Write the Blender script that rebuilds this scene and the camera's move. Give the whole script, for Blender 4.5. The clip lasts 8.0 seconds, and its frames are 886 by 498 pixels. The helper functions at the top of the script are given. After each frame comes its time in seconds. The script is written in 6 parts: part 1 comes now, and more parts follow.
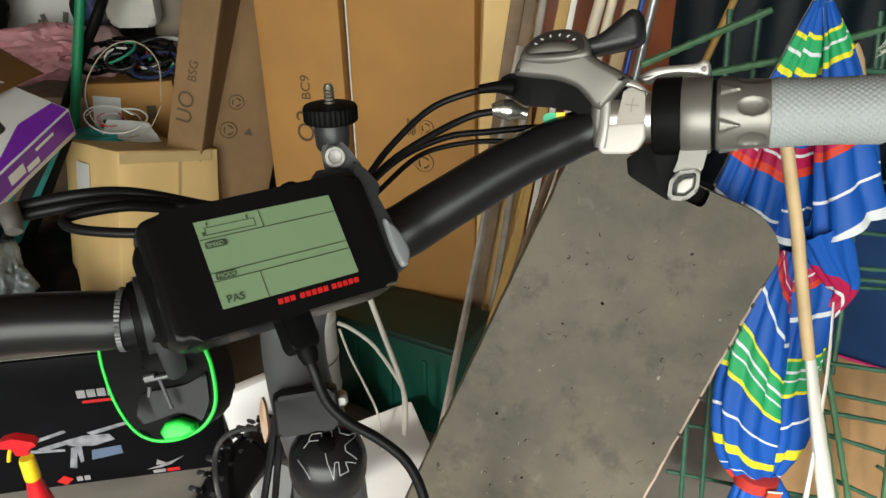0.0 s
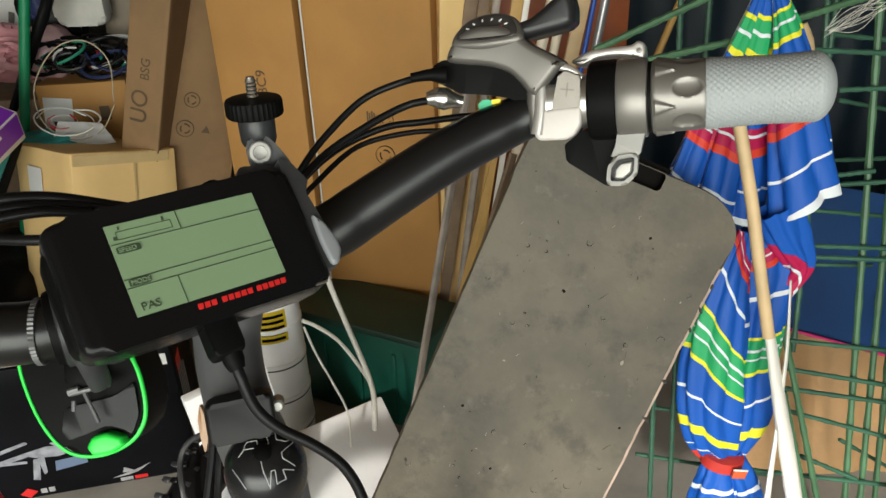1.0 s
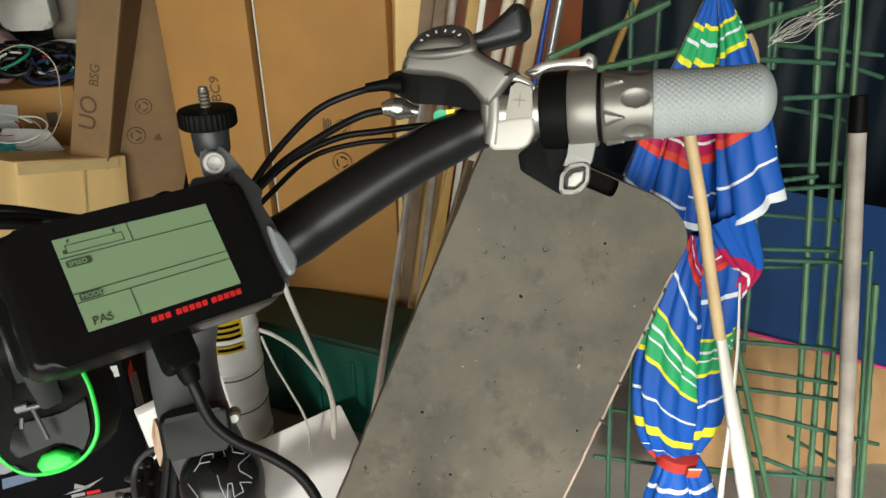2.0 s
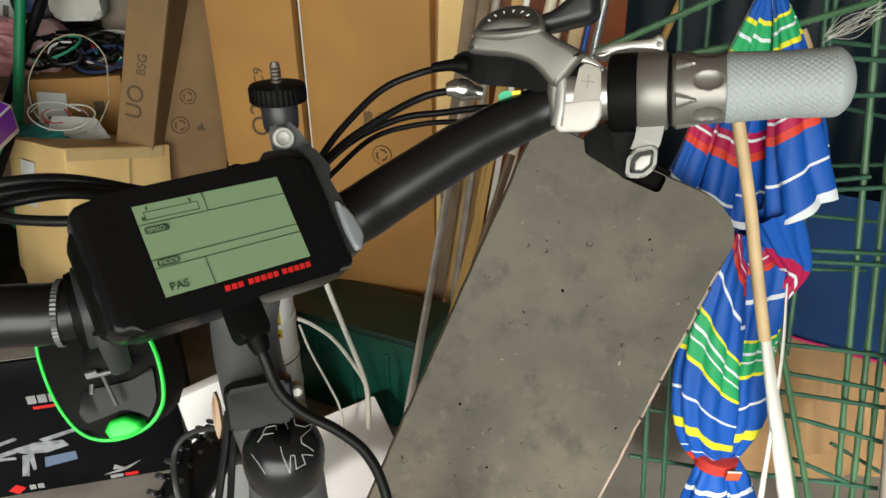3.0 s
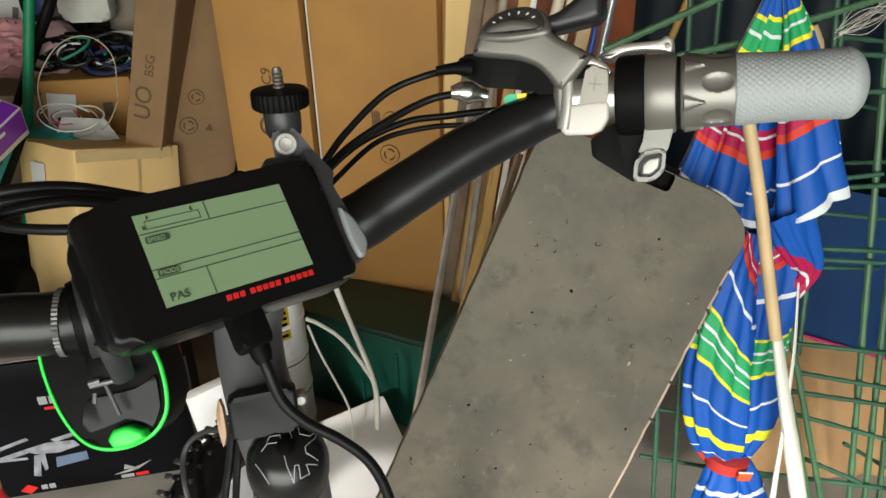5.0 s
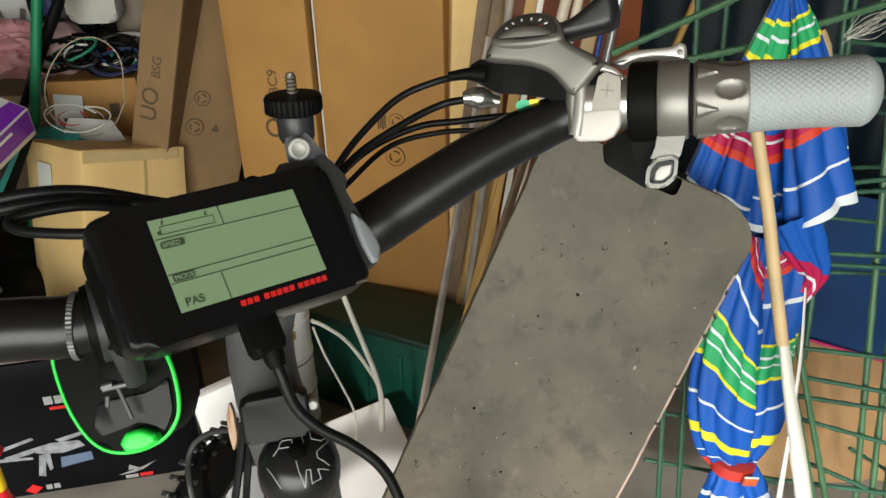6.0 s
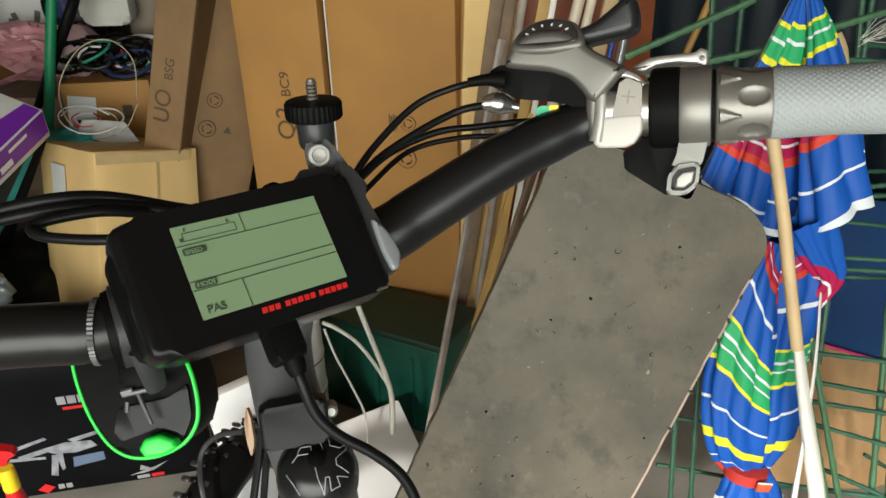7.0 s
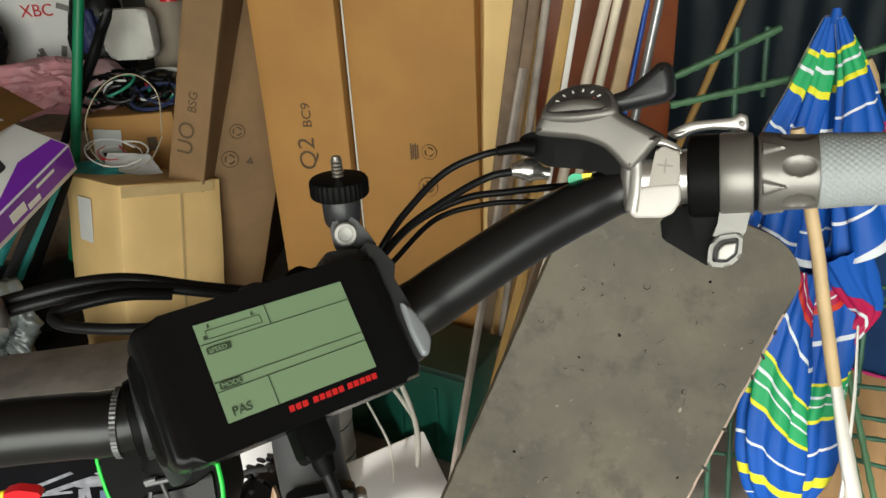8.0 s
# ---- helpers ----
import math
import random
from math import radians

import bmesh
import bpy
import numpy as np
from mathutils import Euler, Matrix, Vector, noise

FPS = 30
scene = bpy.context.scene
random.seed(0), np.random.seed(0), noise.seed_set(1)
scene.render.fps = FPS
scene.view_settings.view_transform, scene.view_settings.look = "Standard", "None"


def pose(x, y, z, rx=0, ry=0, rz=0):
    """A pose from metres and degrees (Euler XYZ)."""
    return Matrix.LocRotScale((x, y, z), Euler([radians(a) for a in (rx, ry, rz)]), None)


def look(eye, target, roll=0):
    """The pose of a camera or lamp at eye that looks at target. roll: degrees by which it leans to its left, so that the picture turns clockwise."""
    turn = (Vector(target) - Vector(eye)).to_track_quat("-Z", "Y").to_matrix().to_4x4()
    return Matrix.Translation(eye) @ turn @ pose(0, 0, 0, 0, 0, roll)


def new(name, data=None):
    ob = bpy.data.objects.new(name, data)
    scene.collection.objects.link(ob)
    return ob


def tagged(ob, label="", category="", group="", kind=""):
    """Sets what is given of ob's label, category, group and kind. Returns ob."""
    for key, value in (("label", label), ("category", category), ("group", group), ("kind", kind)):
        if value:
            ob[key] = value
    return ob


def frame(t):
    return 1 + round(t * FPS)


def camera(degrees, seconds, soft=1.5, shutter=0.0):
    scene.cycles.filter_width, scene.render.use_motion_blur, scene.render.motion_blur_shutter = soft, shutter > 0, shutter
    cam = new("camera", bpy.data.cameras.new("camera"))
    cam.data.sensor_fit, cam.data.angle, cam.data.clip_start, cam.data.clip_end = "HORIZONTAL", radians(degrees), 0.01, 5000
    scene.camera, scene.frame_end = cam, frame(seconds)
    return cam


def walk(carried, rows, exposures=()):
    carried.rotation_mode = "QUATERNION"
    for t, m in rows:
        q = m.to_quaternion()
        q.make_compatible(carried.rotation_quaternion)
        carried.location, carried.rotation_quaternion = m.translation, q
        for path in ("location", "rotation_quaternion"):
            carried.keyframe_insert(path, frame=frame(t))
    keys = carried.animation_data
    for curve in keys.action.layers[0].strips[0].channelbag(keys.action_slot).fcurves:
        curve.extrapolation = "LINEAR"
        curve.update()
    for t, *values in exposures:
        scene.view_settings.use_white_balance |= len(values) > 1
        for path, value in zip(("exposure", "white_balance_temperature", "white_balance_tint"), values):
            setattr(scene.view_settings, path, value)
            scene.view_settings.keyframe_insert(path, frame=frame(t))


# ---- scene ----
# ---- camera ----
cam = camera(63.2508, 8.0)
PATH = [
    (0.0, -0.0053, -0.0115, 1.3109, 64.29, 0.95, 2.82),
    (0.5, 0.0072, -0.0065, 1.3080, 64.02, 1.07, 0.30),
    (1.0, 0.0100, -0.0012, 1.3069, 63.56, 1.85, -0.20),
    (1.2, 0.0214, 0.0070, 1.3085, 63.41, 2.10, -1.73),
    (2.3, 0.0082, -0.0054, 1.3093, 64.07, 0.85, -3.51),
    (2.5, 0.0079, -0.0028, 1.3062, 63.95, 1.00, -3.42),
    (3.0, -0.0035, -0.0053, 1.3021, 63.79, 0.75, -0.54),
    (3.5, 0.0000, 0.0000, 1.3000, 63.00, 1.28, -0.65),
    (4.0, -0.0009, 0.0005, 1.3027, 63.00, 1.43, -0.18),
    (4.5, -0.0010, 0.0001, 1.3031, 63.33, 1.40, -0.17),
    (6.0, -0.0053, 0.0005, 1.3052, 63.77, 1.18, 0.37),
    (6.5, -0.0073, 0.0010, 1.3060, 63.83, 1.57, 0.52),
    (7.0, -0.0098, 0.0026, 1.3068, 63.90, 1.31, 1.13),
    (7.2, -0.0202, 0.0055, 1.3153, 63.93, 1.37, 2.36),
    (7.5, -0.0315, 0.0042, 1.3163, 65.14, 0.90, 4.72),
    (8.0, -0.0136, 0.0237, 1.3249, 65.40, 2.79, 2.32),
]
walk(cam, [(t, pose(x, y, z, rx, ry, rz)) for t, x, y, z, rx, ry, rz in PATH], [(0.0, 0.0), (8.0, 0.0)])

# ---- light ----
world = bpy.data.worlds.new("sky")
scene.world = world
world.use_nodes = True
wn = world.node_tree.nodes
sky = wn.new("ShaderNodeTexSky")
sky.sky_type, sky.sun_disc, sky.sun_elevation, sky.sun_rotation = "NISHITA", False, radians(29.2), radians(191)
world.node_tree.links.new(sky.outputs[0], wn["Background"].inputs[0])
wn["Background"].inputs[1].default_value = 0.12


def area(name, eye, target, sx, sy, watts, color):
    la = bpy.data.lights.new(name, "AREA")
    la.shape, la.size, la.size_y, la.energy, la.color = "RECTANGLE", sx, sy, watts, color
    ob = new(name, la)
    ob.matrix_world = look(eye, target)
    return ob


# area lamp in the unseen doorway, standing in for daylight
area("door_daylight", (-0.25, -2.2, 1.05), (-0.15, 1.5, 0.4), 3.3, 1.8, 132, (0.955, 1.0, 0.92))
sun = bpy.data.lights.new("sun", "SUN")
sun.energy, sun.angle, sun.color = 2.6, radians(3.0), (1, 0.95, 0.86)
new("sun", sun).matrix_world = look((-1.0, -5.0, 2.85), (0, 0, 0))


# ---- materials ----
def mat(name, color, rough=0.6, metal=0.0, vary=0.15, scale=8.0, bump=0.1, fine=120.0, second=None, coat=0.0, spec=0.5):
    """A surface whose colour drifts at two scales, with fine relief."""
    m = bpy.data.materials.new(name)
    m.use_nodes = True
    nt, n = m.node_tree, m.node_tree.nodes
    b = n["Principled BSDF"]
    tc = n.new("ShaderNodeTexCoord")
    big, small = n.new("ShaderNodeTexNoise"), n.new("ShaderNodeTexNoise")
    big.inputs["Scale"].default_value, big.inputs["Detail"].default_value = scale, 5
    small.inputs["Scale"].default_value, small.inputs["Detail"].default_value = fine, 3
    for k in (big, small):
        nt.links.new(tc.outputs["Object"], k.inputs["Vector"])
    mix = n.new("ShaderNodeMix")
    mix.data_type = "RGBA"
    dark = second or tuple(c * (1 - vary) for c in color)
    light = tuple(min(1, c * (1 + vary * 0.6)) for c in color)
    mix.inputs["A"].default_value, mix.inputs["B"].default_value = (*dark, 1), (*light, 1)
    ramp = n.new("ShaderNodeMapRange")
    ramp.inputs["From Min"].default_value, ramp.inputs["From Max"].default_value = 0.32, 0.68
    nt.links.new(big.outputs["Fac"], ramp.inputs["Value"])
    add = n.new("ShaderNodeMath")
    add.operation = "MULTIPLY_ADD"
    add.inputs[1].default_value = 0.25
    nt.links.new(small.outputs["Fac"], add.inputs[0])
    nt.links.new(ramp.outputs["Result"], add.inputs[2])
    nt.links.new(add.outputs[0], mix.inputs["Factor"])
    nt.links.new(mix.outputs["Result"], b.inputs["Base Color"])
    rr = n.new("ShaderNodeMapRange")
    rr.inputs["To Min"].default_value, rr.inputs["To Max"].default_value = max(0.02, rough - 0.07), min(1, rough + 0.08)
    nt.links.new(big.outputs["Fac"], rr.inputs["Value"])
    nt.links.new(rr.outputs["Result"], b.inputs["Roughness"])
    b.inputs["Metallic"].default_value = metal
    b.inputs["Coat Weight"].default_value = coat
    b.inputs["Specular IOR Level"].default_value = spec
    if bump:
        bp = n.new("ShaderNodeBump")
        bp.inputs["Strength"].default_value, bp.inputs["Distance"].default_value = bump, 0.002
        nt.links.new(small.outputs["Fac"], bp.inputs["Height"])
        nt.links.new(bp.outputs["Normal"], b.inputs["Normal"])
    return m


def banded(name, stops, axis=2, length=1.0, rough=0.55, wob=0.02):
    """Cloth printed in bands along the local axis; stops: (place, colour)."""
    m = mat(name, (0.5, 0.5, 0.5), rough, bump=0.08, fine=400, spec=0.3)
    nt, n = m.node_tree, m.node_tree.nodes
    b = n["Principled BSDF"]
    uv = n.new("ShaderNodeUVMap")
    sep = n.new("ShaderNodeSeparateXYZ")
    nt.links.new(uv.outputs[0], sep.inputs[0])
    ramps = []
    prev = None
    for chunk in range(0, len(stops), 28):
        r = n.new("ShaderNodeValToRGB")
        r.color_ramp.interpolation = "CONSTANT"
        els = r.color_ramp.elements
        part_stops = stops[chunk:chunk + 28]
        els[0].position, els[0].color = part_stops[0][0], (*part_stops[0][1], 1)
        els[1].position, els[1].color = part_stops[1][0], (*part_stops[1][1], 1)
        for at, col in part_stops[2:]:
            e = els.new(at)
            e.color = (*col, 1)
        nt.links.new(sep.outputs[1], r.inputs[0])
        ramps.append(r)
    nt.links.new(ramps[0].outputs[0], b.inputs["Base Color"])
    return m


BLACK = mat("black plastic", (0.0035, 0.0034, 0.0035), 0.48, vary=0.3, bump=0.02, fine=900, spec=0.055)
BLACK_GLOSS = mat("glossy black", (0.005, 0.005, 0.0055), 0.22, vary=0.2, bump=0.0, spec=0.14)
BAR_BLACK = mat("satin black anodised", (0.005, 0.005, 0.0055), 0.32, vary=0.25, bump=0.02, fine=1500, spec=0.36)
RUBBER = mat("black rubber", (0.005, 0.005, 0.0055), 0.40, vary=0.3, bump=0.03, fine=600, spec=0.18)
GREY_PLASTIC = mat("dark grey plastic", (0.026, 0.027, 0.029), 0.42, vary=0.15, bump=0.03, fine=900, spec=0.4)
GUN_GREY = mat("satin grey paint", (0.10, 0.10, 0.103), 0.4, metal=0.3, vary=0.12, bump=0.05, fine=900)
SILVER = mat("satin silver paint", (0.47, 0.45, 0.425), 0.30, metal=0.55, vary=0.05, bump=0.015, fine=1500)
SILVER_DARK = mat("dull silver plastic", (0.185, 0.174, 0.160), 0.38, metal=0.6, vary=0.06, bump=0.015, fine=1500)
SHIFT_SILVER = mat("warm grey metallic plastic", (0.135, 0.126, 0.115), 0.40, metal=0.5, vary=0.06, bump=0.015, fine=1500)
SATIN_STEEL = mat("satin steel", (0.42, 0.41, 0.39), 0.28, metal=0.9, vary=0.06, bump=0.0)
LEVER_BLACK = mat("satin black lever", (0.012, 0.012, 0.013), 0.36, vary=0.2, bump=0.05, fine=1400, spec=0.4)
ZINC = mat("dull zinc paint", (0.21, 0.203, 0.19), 0.45, metal=0.15, vary=0.12, bump=0.05, fine=1200)
CHROME = mat("polished metal", (0.55, 0.53, 0.49), 0.27, metal=0.95, vary=0.08, bump=0.0)
BOLT_STEEL = mat("dull bolt steel", (0.34, 0.33, 0.31), 0.5, metal=0.6, vary=0.15, bump=0.0)
BEIGE_BTN = mat("beige button", (0.27, 0.245, 0.215), 0.5, vary=0.1, fine=700)
GRIP_GREY = mat("grey rubber grip", (0.27, 0.29, 0.295), 0.55, vary=0.08, bump=0.15, fine=900)
GREEN_NEON = mat("bright green plastic", (0.02, 0.62, 0.06), 0.4, vary=0.08, bump=0.03)
LCD = mat("green display glass", (0.175, 0.258, 0.147), 0.5, vary=0.04, bump=0.0)
LCD_INK = mat("display ink", (0.035, 0.055, 0.03), 0.5, vary=0.05, bump=0.0)
RED_INK = mat("red print", (0.52, 0.014, 0.014), 0.45, vary=0.05, bump=0.0)
WHITE_INK = mat("white print", (0.75, 0.75, 0.73), 0.5, vary=0.06, bump=0.0)
CARD_INK = mat("dark print on cardboard", (0.09, 0.055, 0.025), 0.7, vary=0.25, bump=0.0)
CARD = mat("brown cardboard", (0.40, 0.20, 0.053), 0.75, vary=0.12, scale=5, bump=0.12, fine=220)
CARD_DARK = mat("grey brown cardboard", (0.235, 0.137, 0.060), 0.75, vary=0.14, scale=6, bump=0.12, fine=220)
CARD_PALE = mat("pale cardboard", (0.74, 0.51, 0.22), 0.7, vary=0.10, scale=5, bump=0.12, fine=220)
TAPE = mat("clear brown tape", (0.55, 0.40, 0.20), 0.22, vary=0.08, scale=14, bump=0.05)
BOARD = mat("worn grey board", (0.100, 0.085, 0.060), 0.6, vary=0.25, scale=8, bump=0.4, fine=85, second=(0.050, 0.043, 0.031))


def mottle(m, dark, scale, low, high, strength):
    """Adds stains with a shape of their own over a material's colour."""
    nt, n = m.node_tree, m.node_tree.nodes
    bsdf = n["Principled BSDF"]
    base = bsdf.inputs["Base Color"].links[0].from_socket
    tc, nz, rg, mx = n.new("ShaderNodeTexCoord"), n.new("ShaderNodeTexNoise"), n.new("ShaderNodeMapRange"), n.new("ShaderNodeMix")
    nz.inputs["Scale"].default_value, nz.inputs["Detail"].default_value, nz.inputs["Roughness"].default_value = scale, 8, 0.68
    rg.inputs["From Min"].default_value, rg.inputs["From Max"].default_value, rg.inputs["To Max"].default_value = low, high, strength
    mx.data_type = "RGBA"
    mx.inputs["B"].default_value = (*dark, 1)
    nt.links.new(tc.outputs["Object"], nz.inputs["Vector"])
    nt.links.new(nz.outputs["Fac"], rg.inputs["Value"])
    nt.links.new(rg.outputs["Result"], mx.inputs["Factor"])
    nt.links.new(base, mx.inputs["A"])
    nt.links.new(mx.outputs["Result"], bsdf.inputs["Base Color"])


mottle(BOARD, (0.040, 0.034, 0.026), 17, 0.52, 0.66, 0.7)
mottle(BOARD, (0.17, 0.15, 0.115), 31, 0.58, 0.74, 0.55)
mottle(CARD, (0.36, 0.17, 0.042), 3.5, 0.50, 0.75, 0.5)
mottle(CARD_DARK, (0.17, 0.10, 0.045), 5, 0.48, 0.72, 0.6)
mottle(BOARD, (0.055, 0.046, 0.034), 6, 0.5, 0.7, 0.5)
BOARD_EDGE = mat("chipped board edge", (0.50, 0.38, 0.31), 0.8, vary=0.3, scale=40, bump=0.3)
# near black for small pits, and for shade painted into the slot and cap hole
PIT_SHADE = mat("dark pit and slot shade", (0.007, 0.0065, 0.006), 0.95, bump=0.0, spec=0.05)
WOOD = mat("pale pine", (0.56, 0.40, 0.22), 0.55, vary=0.18, scale=14, bump=0.1, fine=60)
WOOD_TAN = mat("ochre wood", (0.50, 0.30, 0.085), 0.55, vary=0.18, scale=12, bump=0.1)
WOOD_OLD = mat("old brown wood", (0.20, 0.135, 0.085), 0.7, vary=0.3, scale=14, bump=0.25, fine=70)
WOOD_RED = mat("red brown wood", (0.33, 0.085, 0.025), 0.4, vary=0.35, scale=7, bump=0.1, fine=60)
PVC_WHITE = mat("white plastic pipe", (0.74, 0.71, 0.66), 0.4, vary=0.08, scale=10)
PVC_GREY = mat("weathered grey pipe", (0.34, 0.295, 0.26), 0.65, vary=0.3, scale=18, bump=0.25)
BLUE_PIPE = mat("blue pipe", (0.03, 0.12, 0.55), 0.35)
STEEL = mat("grey steel tube", (0.45, 0.46, 0.48), 0.3, metal=0.7)
GREEN_POLE = mat("green coated pole", (0.006, 0.20, 0.085), 0.42, vary=0.2)
GREEN_STAKE = mat("green garden stake", (0.050, 0.125, 0.060), 0.5, vary=0.3, scale=20, bump=0.25, fine=150)
GREEN_RUNG = mat("green garden rung", (0.030, 0.098, 0.060), 0.5, vary=0.35, scale=14, bump=0.25, fine=150)
GREEN_BIN = mat("dark green plastic", (0.006, 0.075, 0.052), 0.42, vary=0.2, scale=6)
GREEN_LID = mat("dark green lid", (0.010, 0.040, 0.028), 0.5, vary=0.25, scale=6)
FOAM = mat("white polystyrene", (0.90, 0.90, 0.91), 0.7, vary=0.04, bump=0.25, fine=260)
WHITE_PLASTIC = mat("white canister plastic", (0.82, 0.83, 0.83), 0.38, vary=0.07, scale=10)
YELLOW = mat("yellow label", (0.80, 0.62, 0.03), 0.5, vary=0.06, bump=0.0)
RED_PLASTIC = mat("red plastic", (0.56, 0.012, 0.018), 0.3, vary=0.1, bump=0.03)
YELLOW_PLASTIC = mat("yellow plastic", (0.80, 0.56, 0.02), 0.35, vary=0.08)
BOX_BLACK = mat("printed black box", (0.004, 0.0042, 0.0055), 0.45, vary=0.25, scale=9, bump=0.03, spec=0.08)
TUBE_CLEAR = mat("cloudy white hose", (0.62, 0.60, 0.54), 0.3, vary=0.1)
CONCRETE = mat("concrete floor", (0.23, 0.215, 0.19), 0.8, vary=0.3, scale=4, bump=0.35, fine=60)
PLASTER = mat("grey plaster", (0.15, 0.14, 0.125), 0.85, vary=0.15, scale=3, bump=0.2)
BLUE_SHEET = mat("dark blue sheet", (0.0035, 0.017, 0.032), 0.5, vary=0.35, scale=5, bump=0.1)
BLUE_MAT = mat("blue mat", (0.010, 0.075, 0.26), 0.5, vary=0.12, scale=6, bump=0.1)
MAGENTA = mat("magenta trim", (0.55, 0.02, 0.16), 0.5)
PINK = mat("dusty pink plastic", (0.55, 0.25, 0.28), 0.45, vary=0.25, scale=14, bump=0.15)
TEAL = mat("teal cloth", (0.03, 0.27, 0.26), 0.6, vary=0.25, scale=14)
OFF_WHITE = mat("off-white fabric", (0.55, 0.54, 0.50), 0.7, vary=0.12, scale=14, bump=0.2)
PURPLE = mat("purple print", (0.16, 0.02, 0.34), 0.4, vary=0.12, bump=0.0)
WHITE_CARD = mat("white printed carton", (0.66, 0.66, 0.65), 0.45, vary=0.08, scale=8, bump=0.03)
GREY_DUST = mat("dusty grey plastic", (0.20, 0.185, 0.165), 0.8, vary=0.35, scale=12, bump=0.3, fine=70)
AMBER = mat("amber reflector", (0.28, 0.15, 0.07), 0.3, vary=0.15)


# ---- shaping helpers ----
def link_mesh(name, bm, material, smooth=True):
    me = bpy.data.meshes.new(name)
    bmesh.ops.recalc_face_normals(bm, faces=bm.faces)
    bm.to_mesh(me)
    bm.free()
    for m in (material if isinstance(material, (list, tuple)) else [material]):
        me.materials.append(m)
    if smooth:
        for poly in me.polygons:
            poly.use_smooth = True
    if smooth is True:
        try:
            me.set_sharp_from_angle(angle=radians(38))
        except AttributeError:
            pass
    return new(name, me)


def part(name, bm, material, parent, label="", smooth=True):
    ob = link_mesh(name, bm, material, smooth)
    ob.parent = parent
    return tagged(ob, label)


def thing(name, label, category, group="", kind=""):
    return tagged(new(name), label, category, group, kind)


def solo(name, bm, material, label, category, group="", kind="", smooth=True):
    return tagged(link_mesh(name, bm, material, smooth), label, category, group, kind)


def axes(origin, x, y, z):
    m = Matrix.Identity(4)
    for i, v in enumerate((x, y, z)):
        m.col[i][:3] = Vector(v)[:]
    m.col[3][:3] = Vector(origin)[:]
    return m


def box(sx, sy, sz, bevel=0.003, m=None, seg=2):
    """A bevelled box about its middle, moved by m."""
    bm = bmesh.new()
    bmesh.ops.create_cube(bm, size=1)
    bmesh.ops.scale(bm, vec=(sx, sy, sz), verts=bm.verts)
    if bevel:
        bmesh.ops.bevel(bm, geom=bm.edges[:], offset=bevel, segments=seg, affect="EDGES", profile=0.5)
    if m is not None:
        bmesh.ops.transform(bm, matrix=m, verts=bm.verts)
    return bm


def smooth_path(pts, steps=8):
    pts = [Vector(p) for p in pts]
    if len(pts) < 3:
        return [pts[0].lerp(pts[-1], i / 2) for i in range(3)]
    out = []
    ext = [2 * pts[0] - pts[1], *pts, 2 * pts[-1] - pts[-2]]
    for i in range(1, len(ext) - 2):
        a, b, c, d = ext[i - 1:i + 3]
        for k in range(steps):
            t = k / steps
            out.append(0.5 * (2 * b + (c - a) * t + (2 * a - 5 * b + 4 * c - d) * t * t + (3 * b - a - 3 * c + d) * t ** 3))
    out.append(pts[-1])
    return out


def sweep(pts, radius, segs=12, steps=8, bm=None, flat=1.0, wobble=0.0):
    """A round rod along a smooth path. radius: one number, or one for each given point."""
    path = smooth_path(pts, steps)
    n = len(path)
    if isinstance(radius, (int, float)):
        rads = [radius] * n
    else:
        rads = [float(np.interp(i / (n - 1) * (len(radius) - 1), range(len(radius)), radius)) for i in range(n)]
    bm = bm or bmesh.new()
    t0 = (path[1] - path[0]).normalized()
    side = t0.orthogonal().normalized()
    rings = []
    for i, p in enumerate(path):
        t = (path[min(i + 1, n - 1)] - path[max(i - 1, 0)]).normalized()
        side = (side - t * side.dot(t)).normalized()
        up = t.cross(side)
        ring = []
        for k in range(segs):
            a = 2 * math.pi * k / segs
            r = rads[i] * (1 + wobble * noise.noise(p * 60 + Vector((k, 0, 0))))
            ring.append(bm.verts.new(p + side * (math.cos(a) * r) + up * (math.sin(a) * r * flat)))
        rings.append(ring)
    for a, b in zip(rings, rings[1:]):
        for k in range(segs):
            bm.faces.new((a[k], a[(k + 1) % segs], b[(k + 1) % segs], b[k]))
    bm.faces.new(rings[0][::-1])
    bm.faces.new(rings[-1])
    return bm


def lathe(profile, m, segs=32, ripple=None):
    """Turns (along, radius) about the local z axis, then moves it by m. ripple: (count, depth)."""
    bm = bmesh.new()
    rings = []
    for h, r in profile:
        ring = []
        for k in range(segs):
            a = 2 * math.pi * k / segs
            rr = r
            if ripple and r > ripple[2]:
                rr = r - ripple[1] * (k % 2)
            ring.append(bm.verts.new(m @ Vector((rr * math.cos(a), rr * math.sin(a), h))))
        rings.append(ring)
    for a, b in zip(rings, rings[1:]):
        for k in range(segs):
            bm.faces.new((a[k], a[(k + 1) % segs], b[(k + 1) % segs], b[k]))
    bm.faces.new(rings[0][::-1])
    bm.faces.new(rings[-1])
    return bm


